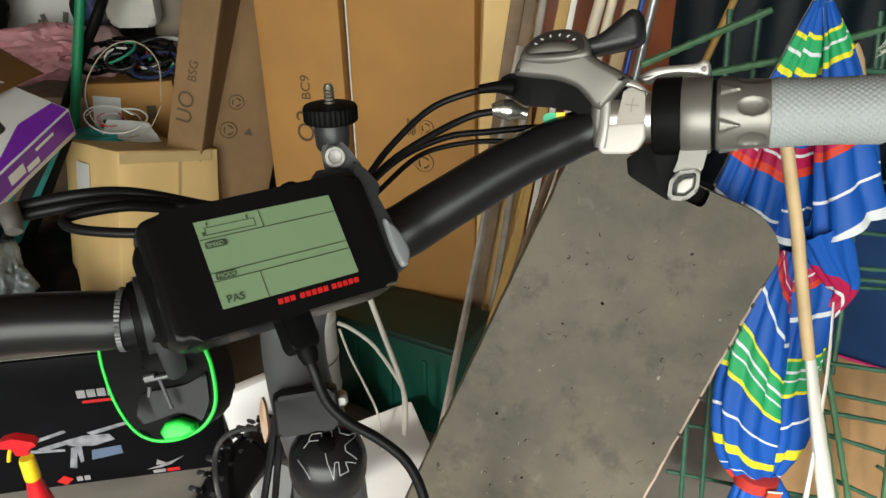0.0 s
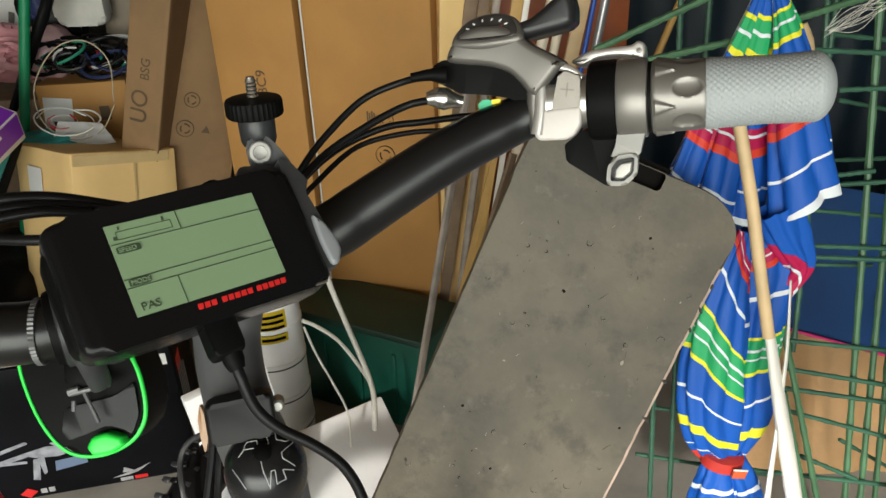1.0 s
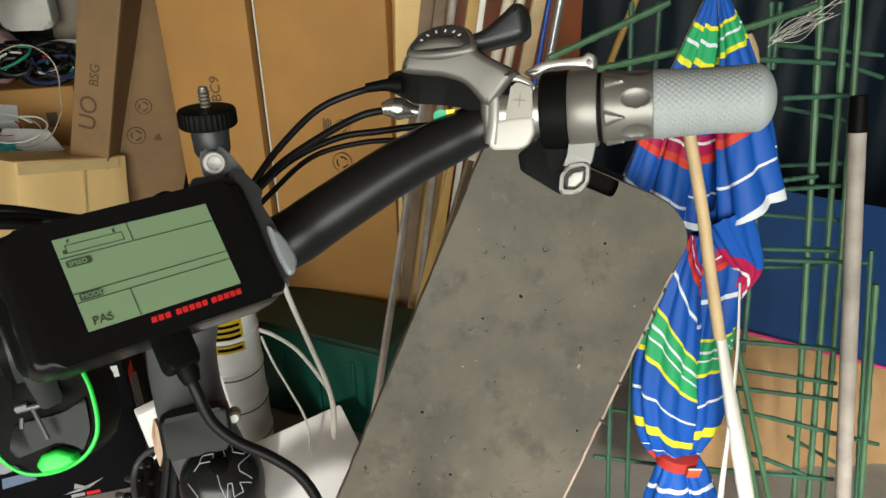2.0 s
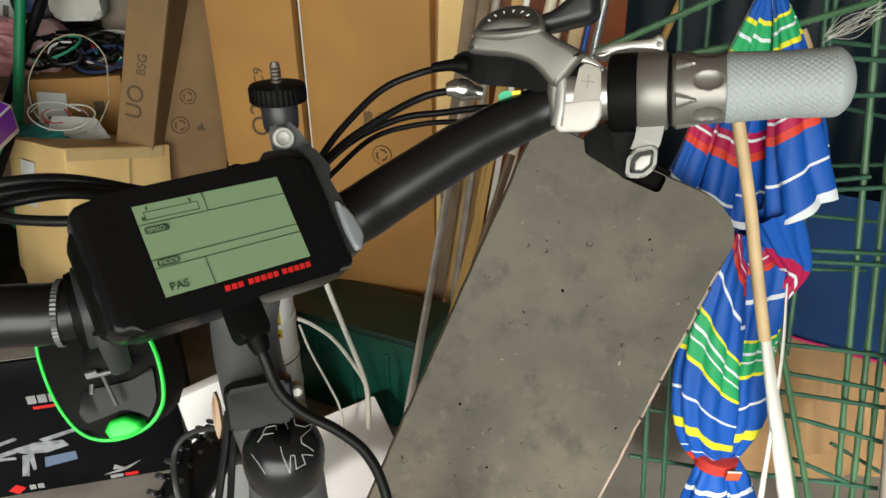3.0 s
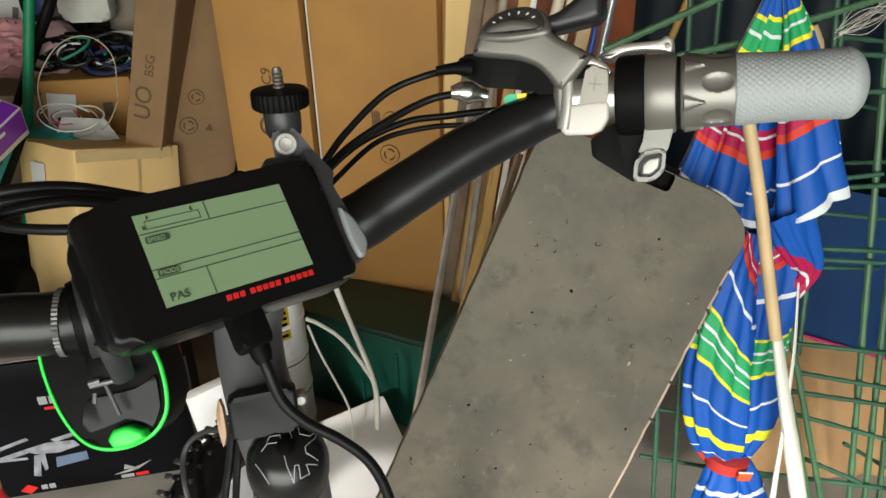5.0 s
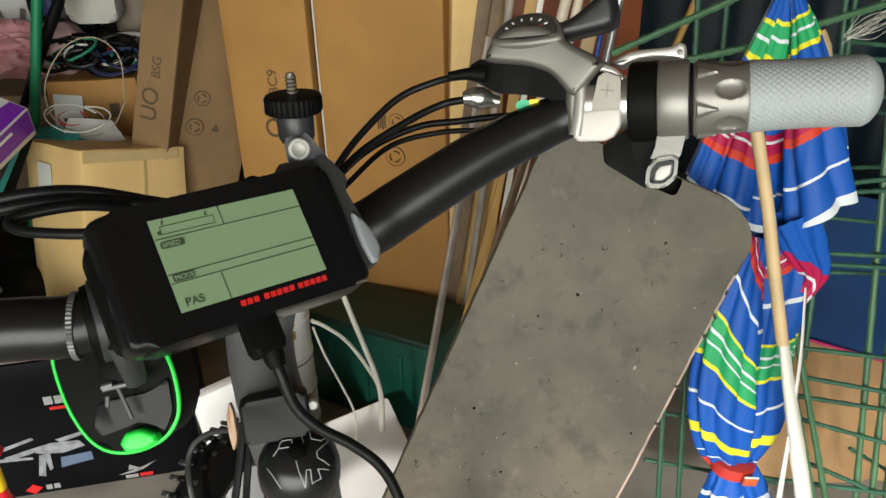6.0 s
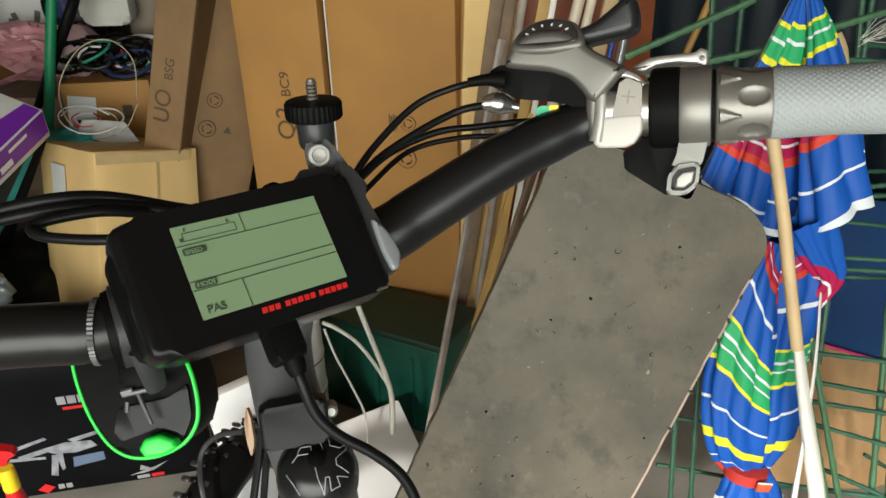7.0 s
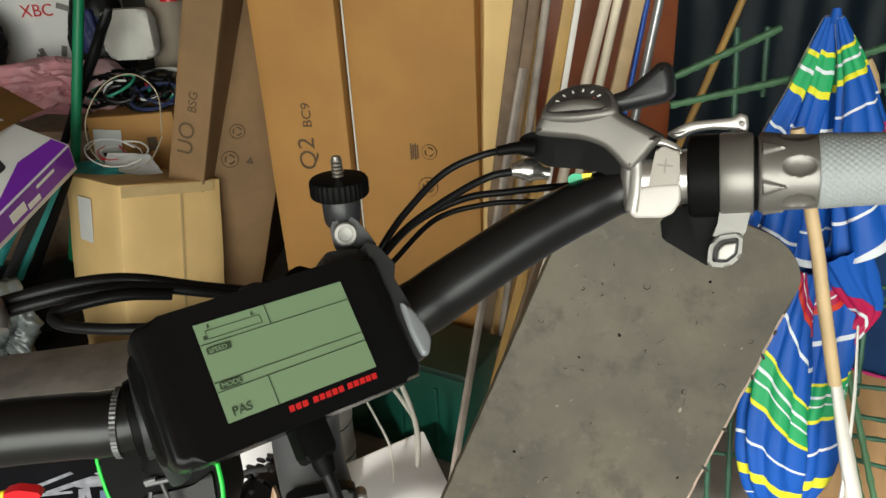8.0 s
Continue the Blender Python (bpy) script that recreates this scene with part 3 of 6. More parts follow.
# chrome strip stands in for the highlight on the glossy lower bevel
part("trim", box(0.062, 0.0010, 0.0012, 0.0004, DM @ pose(0.0125, -0.0258, 0.0002)), CHROME, display, "thin chrome strip drawn as the highlight on the lower edge")
lcd = part("screen", prism(rect(-0.028, -0.0174, 0.028, 0.0174), 0.0010, 0.0016, DM, 0), LCD, display, "green liquid crystal screen, lit grey-green")
for x0, y0, x1, y1 in ((-0.028, 0.0098, 0.028, 0.0101), (-0.028, -0.0070, 0.028, -0.0067), (-0.028, -0.0037, 0.028, -0.0034), (-0.003, 0.0098, -0.0027, 0.0174), (-0.0105, -0.0174, -0.0102, -0.0068)):
    part("divider", prism(rect(x0, y0, x1, y1), 0.0016, 0.0018, DM, 0), LCD_INK, lcd)
for x0, y0, x1, y1 in ((-0.0250, 0.0113, -0.0055, 0.0115), (-0.0250, 0.0143, -0.0055, 0.0145), (-0.0250, 0.0113, -0.0248, 0.0145), (-0.0057, 0.0113, -0.0055, 0.0145), (-0.0262, 0.0114, -0.0248, 0.0128)):
    part("battery_line", prism(rect(x0, y0, x1, y1), 0.0016, 0.0018, DM, 0), LCD_INK, lcd)
for text, x0, y0, w_ in (("SPEED", -0.0267, 0.0062, 0.0083), ("MODE", -0.0267, -0.0063, 0.0076)):
    part("word_box", prism(rounded(rect(x0, y0 - 0.0001, x0 + w_, y0 + 0.0025), 0.2), 0.0016, 0.0020, DM, 0), LCD_INK, lcd)
    words("lettering", text, 0.0024 if text == "MODE" else 0.0023, DM @ pose(x0 + 0.0006, y0 + 0.0004, 0.00215), LCD, lcd)
words("lettering", "PAS", 0.0042, DM @ pose(-0.0258, -0.0158, 0.0018), LCD_INK, lcd)
words("lettering", "F", 0.002, DM @ pose(-0.0240, 0.0149, 0.0018), LCD_INK, lcd)
words("lettering", "E", 0.002, DM @ pose(-0.0085, 0.0149, 0.0018), LCD_INK, lcd)
for x0, n in ((-0.0078, 3), (0.0012, 5), (0.0148, 5)):
    for i in range(n):
        x = x0 + i * 0.0025
        bm = prism([(x, -0.0214), (x + 0.0019, -0.0214), (x + 0.0021, -0.0193), (x + 0.0002, -0.0193)], 0.0012, 0.0015, DM, 0)
        part("red_bar", bm, RED_INK, display, "red maker's mark")
part("side_arm", prism(rounded([(0.0462, 0.031), (0.0506, 0.028), (0.0548, 0.0179), (0.0514, 0.0142), (0.0536, -0.0014), (0.0556, -0.0146), (0.0516, -0.0205), (0.0447, -0.0206), (0.0448, -0.0081), (0.0454, 0.0108), (0.0449, 0.0239)]), -0.018, -0.0015, DM, 0.002, 3), ARM_GREY, display, "grey plastic clamp arm")
part("arm_end", pillow(rounded([(0.0490, 0.0040), (0.0530, -0.0010), (0.0552, -0.0080), (0.0556, -0.0146), (0.0520, -0.0200), (0.0486, -0.0200), (0.0478, -0.0100)], 0.3), -0.014, 0.0006, DM, 0.0020), LOBE_GREY, display, "pale grey rounded end of the clamp arm", "soft")
for px_ in ([(0.0481, 0.0206)][0], [(0.0503, 0.0141)][0]):
    part("screw", lathe([(0, 0.002), (0.0012, 0.0018), (0.0013, 0.0002)], DM @ Matrix.Translation((px_[0], px_[1], -0.003)), 14), CHROME, display)
# display clamp on the left of the bar
CD = (Vector(bar_pts[4]) - Vector(bar_pts[3])).normalized()
toC = (Vector((0, 0, 1.3)) - Vector(bar_pts[3])).normalized()
cs = CD.cross(toC).normalized()
CLM = axes((-0.1454, 0.2515, 1.1526), cs.cross(CD), cs, CD)
part("clamp_collar", lathe([(-0.010, 0.0125), (-0.0095, 0.0150), (-0.007, 0.0158), (0.016, 0.0158), (0.018, 0.0140)], CLM, 36), BLACK, bike, "black clamp body round the bar")
part("bar_clamp", lathe([(-0.0068, 0.0158), (-0.0064, 0.0172), (0.0006, 0.0172), (0.0010, 0.0158)], CLM, 36), GREY_PLASTIC, bike, "dark grey display clamp band")
part("clamp_neck", sweep([(-0.1349, 0.2343, 1.1518), (-0.1343, 0.2356, 1.1412), (-0.136, 0.2405, 1.1288)], [0.0055, 0.0050, 0.0045], 12, 4, flat=0.6), GREY_PLASTIC, bike, "dark grey clamp neck")
LB = (Vector(bar_pts[3]) - Vector(bar_pts[2])).normalized()
part("ring", lathe([(-0.0012, 0.0124), (-0.0011, 0.0139), (0.0011, 0.0139), (0.0012, 0.0124)], axes((-0.1573, 0.2458, 1.1525), LB.orthogonal().normalized(), LB.cross(LB.orthogonal().normalized()), LB), 96, (48, 0.0004, 0.013)), GUN_GREY, bike, "knurled metal ring on the bar")

# mount on top of the display
mount = part("accessory_mount", lathe([(0.004, 0.0070), (0.006, 0.0078), (0.014, 0.0080), (0.0165, 0.0070), (0.0165, 0.003)], Matrix.Translation((-0.073, 0.304, 1.206)), 28), GREY_PLASTIC, bike, "dark grey swivel accessory mount")
MK = Matrix.Translation((-0.073, 0.304, 1.206))
part("knob", lathe([(0.0165, 0.006), (0.0168, 0.0118), (0.0175, 0.0123), (0.0230, 0.0123), (0.0240, 0.0116), (0.0242, 0.010), (0.0246, 0.0045), (0.0246, 0.002)], MK, 72, (36, 0.0007, 0.0119)), BLACK, mount, "knurled black knob")
part("screw", lathe([(0.0245, 0.0022)] + [(0.0250 + i * 0.0008, 0.0021 if i % 2 else 0.0025) for i in range(10)] + [(0.0334, 0.0017)], MK, 18), CHROME, mount, "threaded metal screw")
toE = (Vector((0, 0, 1.3)) - Vector((-0.073, 0.304, 1.206))).normalized()
sx = toE.cross(Z).normalized()
HM = axes(Vector((-0.073, 0.304, 1.206)) + toE * 0.0045, sx, toE.cross(sx), toE)
part("hinge", prism(rounded([(0.0059, -0.0020), (0.0042, -0.0069), (-0.0012, -0.0079), (-0.0054, -0.0052), (-0.0128, 0.0062), (-0.0111, 0.0099), (0.0020, 0.0111), (0.0052, 0.0050)], 0.28), -0.010, 0.005, HM, 0.0012, 3), GREY_PLASTIC, mount, "grey hinge bracket")
part("bolt", lathe([(0.005, 0.0050), (0.0076, 0.0050), (0.0082, 0.0044), (0.0083, 0.0030), (0.0074, 0.0028), (0.0070, 0.0005)], HM, 20), BOLT_STEEL, mount, "bright hex socket bolt")
part("mount_foot", prism(rounded([(0.028, 0.028), (0.0307, 0.0325), (0.0409, 0.0311), (0.0451, 0.0298), (0.0499, 0.0184), (0.044, 0.0176), (0.0397, 0.0256), (0.0283, 0.0254)]), -0.022, -0.006, DM, 0.002), GREY_PLASTIC, mount, "grey mount foot")
part("mount_lug", prism(rounded([(0.0112, 0.0274), (0.0154, 0.0305), (0.0198, 0.0314), (0.0244, 0.0287), (0.0256, 0.0252)]), -0.022, -0.010, DM, 0.001), BLACK, mount, "black release lug")
part("rear_clamp", prism(rounded([(-0.0024, 0.0279), (0.0011, 0.0349), (0.0077, 0.0358), (0.0194, 0.0309), (0.0189, 0.0251)], 0.15), -0.04, -0.03, DM, 0.002), GREY_PLASTIC, bike, "grey stem faceplate behind the display")

# stem, cap and steering tube
part("stem", sweep([(-0.0959, 0.2961, 1.1433), (-0.0971, 0.2854, 1.1222), (-0.0925, 0.27, 1.1075), (-0.0849, 0.2558, 1.0928), (-0.0773, 0.2489, 1.0725)], [0.018, 0.0155, 0.0150, 0.0155, 0.0165], 28, 6), GUN_GREY, bike, "satin grey handlebar stem")
part("stem_clamp", prism(rounded([(-0.0155, -0.008), (0.014, -0.008), (0.014, 0.01), (-0.0155, 0.01)], 0.12), -0.004, 0.006, axes((-0.0816, 0.244, 1.107), Vector((0.0241, 0.0019, 0.0037)).normalized(), Vector((-0.0016, 0.0054, 0.0107)).normalized(), toE), 0.003, 4), mat("charcoal paint", (0.007, 0.007, 0.0075), 0.45, spec=0.2), bike, "charcoal grey stem clamp block")
CAP_BLACK = mat("lacquered black", (0.008, 0.008, 0.009), 0.25, spec=0.4, bump=0.0)
CAPC = Vector((-0.0726, 0.2345, 1.0898))
tc_ = (Vector((0, 0, 1.3)) - CAPC).normalized()
cap_dir = (tc_ * 0.75 + Z * 0.65).normalized()
cx_ = cap_dir.cross(Z).normalized() * -1
CAPM = axes(CAPC, cx_, cap_dir.cross(cx_), cap_dir)
CAP_LINE = mat("pale grey line", (0.36, 0.36, 0.36), 0.5, bump=0.0)
CAP_PROFILE = [(-0.034, 0.0155), (-0.012, 0.0176), (-0.004, 0.0176), (0.001, 0.0168), (0.005, 0.0150), (0.0085, 0.0119), (0.0108, 0.0080), (0.0118, 0.002)]
cap = part("stem_cap", lathe(CAP_PROFILE, CAPM, 48), CAP_BLACK, bike, "glossy black domed stem cap with white line pattern", "soft")


def cap_height(r):
    return float(np.interp(r, [q for _, q in CAP_PROFILE[:1:-1]], [h for h, _ in CAP_PROFILE[:1:-1]])) + 0.0001


for line_ in ([(-0.0086, 0.0098), (-0.0075, 0.0112), (-0.0034, 0.0108), (-0.0034, 0.0082), (0.0013, 0.0082), (0.0004, 0.0131), (0.0017, 0.0138), (0.0044, 0.0133), (0.0045, 0.0094), (0.0083, 0.0083), (0.0118, 0.0107), (0.0107, 0.0076), (0.0058, 0.0033), (0.0058, 0.0008), (0.0102, -0.002)],
              [(-0.0086, 0.0098), (-0.0091, 0.0081), (-0.0044, 0.0075), (-0.0031, 0.0026), (-0.0026, -0.0033), (-0.0009, -0.0091)],
              [(-0.0009, -0.0091), (0.0005, -0.0034), (0.0021, -0.0034), (0.002, -0.0081), (0.0035, -0.0075), (0.0059, -0.0067), (0.0051, -0.0035), (0.0096, -0.0036)],
              [(-0.0148, 0.0023), (-0.0105, -0.0068)], [(-0.0117, 0.0058), (-0.0091, 0.0081)]):
    for (x0, y0), (x1, y1) in zip(line_, line_[1:]):
        mids_ = [(x0 + 0.0018 + (x1 - x0) * k / 2, y0 - 0.0048 + (y1 - y0) * k / 2) for k in range(3)]
        ends_ = [CAPM @ Vector((x, y, cap_height(math.hypot(x, y)))) for x, y in mids_]
        part("white_line", sweep(ends_, 0.0002, 6, 2), CAP_LINE, cap)
part("cap_bolt", lathe([(0.009, 0.0040), (0.0128, 0.0038), (0.0136, 0.002)], CAPM, 20), BLACK, cap)
part("stem_bolt", lathe([(-0.004, 0.0028), (0.003, 0.0028), (0.0040, 0.0018)], axes((-0.0677, 0.2506, 1.1089), sx, toE.cross(sx), toE), 16), BOLT_STEEL, bike, "bright stem bolt")
plugm = axes((-0.0759, 0.2239, 1.1624), DU, DV, DN)
plug = part("cable_plug", prism(rounded(rect(-0.0060, -0.0085, 0.0060, 0.0075), 0.18), -0.007, 0.0035, plugm, 0.0012, 3), BLACK, bike, "black moulded plug under the display")
part("strain_relief", sweep([(-0.0731, 0.2215, 1.1576), (-0.0716, 0.2194, 1.1535), (-0.0704, 0.218, 1.1507)], [0.0042, 0.0040, 0.003], 14, 3), BLACK, plug)
part("cable", sweep([(-0.0724, 0.2204, 1.1554), (-0.0693, 0.2166, 1.148), (-0.0652, 0.2146, 1.1353), (-0.0575, 0.2142, 1.1256), (-0.0457, 0.2151, 1.1163), (-0.0353, 0.2151, 1.1053), (-0.0291, 0.2135, 1.0913), (-0.0259, 0.2102, 1.0737), (-0.0255, 0.2067, 1.0449)], 0.0022, 12, 8), RUBBER, bike, "thick black display cable")
for pts_, r in (([(-0.1097, 0.2783, 1.0752), (-0.1112, 0.2708, 1.0605), (-0.1138, 0.2621, 1.0435), (-0.1206, 0.2581, 1.0135)], 0.0019), ([(-0.1066, 0.2733, 1.0653), (-0.1081, 0.2658, 1.0507), (-0.1124, 0.2631, 1.0234)], 0.0018)):
    part("cable", sweep(pts_, r, 8, 6), RUBBER, bike, "thin black hose along the fork")
part("reflector", prism(rounded([(0, 0.012), (0.0022, 0.007), (0.0045, -0.006), (0.003, -0.013), (0.0005, -0.005), (-0.001, 0.004)]), -0.002, 0.002, axes((-0.1196, 0.2857, 1.0677), Vector((0.9997, -0.0113, -0.0223)), Vector((0.025, 0.4537, 0.8908)), Vector((0, -0.8911, 0.4539))), 0.001), AMBER, bike, "amber side reflector")

# headlight hanging under the bar, seen from behind
LM = axes((-0.152, 0.2486, 1.1161), Vector((0.9997, -0.0113, -0.0223)), Vector((0.025, 0.4537, 0.8908)), Vector((0, -0.8911, 0.4539)))
k_ = 0.305 / 1273.1077
cup = [((x - 155) * k_, (670 - y) * k_) for x, y in ((36, 560), (34, 610), (52, 670), (78, 722), (112, 762), (150, 778), (196, 774), (240, 752), (263, 718), (266, 680), (255, 630), (238, 590), (230, 560))]
lamp = part("headlight", prism([tuple(v[:2]) for v in smooth_path([Vector((x, y, 0)) for x, y in cup], 3)], -0.030, -0.004, LM, 0.004, 3), BLACK, bike, "black bicycle headlight with bright green rim")
part("green_rim", sweep([LM @ Vector((x, y, -0.004)) for x, y in cup], 0.0008, 10, 5, flat=1.2), GREEN_NEON, lamp, "bright green rim")
part("light_button", pillow(rounded([((x - 155) * k_, (670 - y) * k_) for x, y in ((168, 758), (178, 738), (205, 730), (232, 738), (238, 752), (215, 768), (180, 774))]), -0.006, 0.002, LM, 0.0025), GREEN_NEON, lamp, "bright green push button")
part("light_ledge", prism(rounded([((x - 155) * k_, (670 - y) * k_) for x, y in ((120, 690), (215, 668), (248, 640), (258, 700), (245, 738), (232, 728), (200, 720), (165, 735), (130, 748), (118, 735))]), -0.006, -0.002, LM, 0.001), mat("smoky grey plastic", (0.008, 0.0085, 0.009), 0.4, spec=0.25), lamp, "smoky grey inner panel")
for a_, b_, r in (((142, 660), (215, 642), 0.0012), ((150, 672), (150, 690), 0.001), ((190, 640), (215, 634), 0.0016), ((168, 655), (195, 710), 0.0009), ((140, 656), (160, 650), 0.0014)):
    part("bracket_rod", sweep([LM @ Vector(((a_[0] - 155) * k_, (670 - a_[1]) * k_, 0.003)), LM @ Vector(((b_[0] - 155) * k_, (670 - b_[1]) * k_, 0.003))], r, 8, 2), GUN_GREY, lamp)
part("light_bracket", prism(rounded([((x - 155) * k_, (670 - y) * k_) for x, y in ((128, 600), (185, 590), (200, 640), (160, 655), (130, 640))]), -0.008, 0.002, LM, 0.001), BLACK, lamp)

# steering tube, fork and front wheel
HEAD = Vector((-0.6260, 0.7780, 0))
crown = Vector((-0.085, 0.262, 0.80))
axle = Vector((-0.262, 0.482, 0.33))
part("steering_tube", sweep([CAPM @ Vector((0, 0, -0.02)), Vector((-0.078, 0.246, 0.98)), crown], [0.0165, 0.021, 0.022], 24, 5), GUN_GREY, bike, "satin grey steering tube")
side_ = HEAD.cross(Z)
for s in (-1, 1):
    part("fork_leg", sweep([crown + Z * 0.01, crown + side_ * s * 0.06 - Z * 0.03 + HEAD * 0.03, axle + side_ * s * 0.06], [0.018, 0.017, 0.013], 16, 6), BAR_BLACK, bike, "black fork leg")


def ring_path(center, r, side, n=40):
    u = Z
    v = side.cross(u)
    return [center + u * (r * math.cos(2 * math.pi * i / n)) + v * (r * math.sin(2 * math.pi * i / n)) for i in range(n + 1)]


wheel = part("front_wheel", sweep(ring_path(axle, 0.255, side_), 0.012, 10, 1), BAR_BLACK, bike, "black front wheel rim")
part("tyre", sweep(ring_path(axle, 0.295, side_), 0.035, 18, 1), RUBBER, wheel, "black bicycle tyre")
part("hub", sweep([axle - side_ * 0.06, axle + side_ * 0.06], 0.04, 20, 1), BAR_BLACK, wheel, "black hub")
for i in range(18):
    a = 2 * math.pi * i / 18
    d = Z * math.cos(a) + side_.cross(Z) * math.sin(a)
    part("spoke", sweep([axle + d * 0.04 + side_ * 0.03 * (-1) ** i, axle + d * 0.25], 0.0011, 6, 1), STEEL, wheel)

# ---- worn board ----
B0, B1 = Vector((0.1235, 0.8887, 1.0448)), Vector((-0.0875, 0.7743, 0.5872))
BR = Vector((0.3589, 0.8335, 0.824))
bd = (B1 - B0).normalized()
bn = Vector((0, -1, 0.25)).normalized()
bx = bd.cross(bn) * -1
if bx.x < 0:
    bx = -bx
bw = (BR - B0).dot(bx)
BM = axes(B0, bx, -bd, bn)
blen = B0.z / -bd.z * 0.96


def slab_with_slot(w, length, thick, slot):
    """A board with rounded upper corners, chamfered worn edges and a hand slot right through it, its walls coloured
    dark as shade.
    """
    bm = bmesh.new()
    corner = [(w - 0.075 + 0.075 * math.cos(math.pi / 2 - i / 10 * math.pi / 2), -0.055 + 0.055 * math.sin(math.pi / 2 - i / 10 * math.pi / 2)) for i in range(11)]
    left = [(0.03 + 0.03 * math.cos(math.pi - i / 6 * math.pi / 2), -0.03 + 0.03 * math.sin(math.pi - i / 6 * math.pi / 2)) for i in range(7)]
    n = 60
    right_edge = [(w + 0.0022 * noise.noise(Vector((i * 0.7, 3, 0))), -0.07 - (length - 0.07) * i / n) for i in range(1, n + 1)]
    left_edge = [(0.0022 * noise.noise(Vector((i * 0.7, 9, 0))), -length + (length - 0.05) * i / n) for i in range(n)]
    sx, sy, hw, hh, r = slot[0], slot[1], 0.030, 0.0125, 0.007
    half = [(hw - r + r * math.sin(a), -hh + r - r * math.cos(a)) for a in [k * math.pi / 8 for k in range(5)]]
    half += [(x, -y) for x, y in half[::-1]]
    right_hole = [(sx + x, sy + y) for x, y in half]
    left_hole = [(sx - x, sy + y) for x, y in half[::-1]]
    top, low = [(sx, 0.0)], [(sx, -length)]
    outline = top + corner + right_edge + low + left_edge + left
    hole = [(sx, sy - hh)] + right_hole + [(sx, sy + hh)] + left_hole
    m, h = len(outline), len(hole)
    kr = len(corner) + len(right_edge) + 1
    kh = len(right_hole) + 1

    def inset(i, d):
        a, b, c = (Vector((*outline[k % m], 0)) for k in (i - 1, i, i + 1))
        t = (c - a).normalized()
        return b + Vector((t.y, -t.x, 0)) * d

    front = [bm.verts.new(inset(i, (0.0052 if len(corner) < i <= kr else 0.0014) + 0.0008 * noise.noise(Vector((i * 0.9, 0, 5))))) for i in range(m)]
    rim = [bm.verts.new((x, y, -0.0042)) for x, y in outline]
    back = [bm.verts.new((x, y, -thick)) for x, y in outline]
    hole_f = [bm.verts.new((x, y, 0)) for x, y in hole]
    hole_b = [bm.verts.new((x, y, -thick)) for x, y in hole]
    for o, q in ((front, hole_f), (back, hole_b)):
        bm.faces.new([o[0]] + o[1:kr + 1] + q[0:kh + 1])
        bm.faces.new([o[kr]] + o[kr + 1:] + [o[0]] + q[kh:] + [q[0]])
    for a, b, idx in ((front, rim, 1), (rim, back, 1), (hole_f, hole_b, 2)):
        for i in range(len(a)):
            f = bm.faces.new((a[i], a[(i + 1) % len(a)], b[(i + 1) % len(a)], b[i]))
            f.material_index = 0 if idx == 1 and not len(corner) < i <= kr else idx
    bmesh.ops.recalc_face_normals(bm, faces=bm.faces)
    bmesh.ops.transform(bm, matrix=BM, verts=bm.verts)
    return bm


slot_c = BM.inverted() @ Vector((0.2424, 0.8696, 0.9685)) + Vector((0.014, 0.010, 0))
board = solo("worn_board", slab_with_slot(bw, blen, 0.016, (slot_c.x, slot_c.y)), [BOARD, BOARD_EDGE, PIT_SHADE], "worn dark grey board with a hand slot, leaning upright", "board", smooth=False)
# added plate closing the slot; its near-black colour stands in for shade behind
part("slot_shade", box(0.075, 0.04, 0.003, 0, BM @ pose(slot_c.x, slot_c.y, -0.0178)), PIT_SHADE, board, "added dark plate standing in for the shade behind the hand slot")
rng = random.Random(4)
BOARD_SMUDGE = mat("grimy smudge", (0.030, 0.026, 0.020), 0.75, vary=0.3, scale=60, bump=0.3)
# pale colour of real flecks, and of highlights painted beside scratches
FLECK_GLINT = mat("pale scuff", (0.26, 0.235, 0.19), 0.7, vary=0.3, scale=60, bump=0.2)
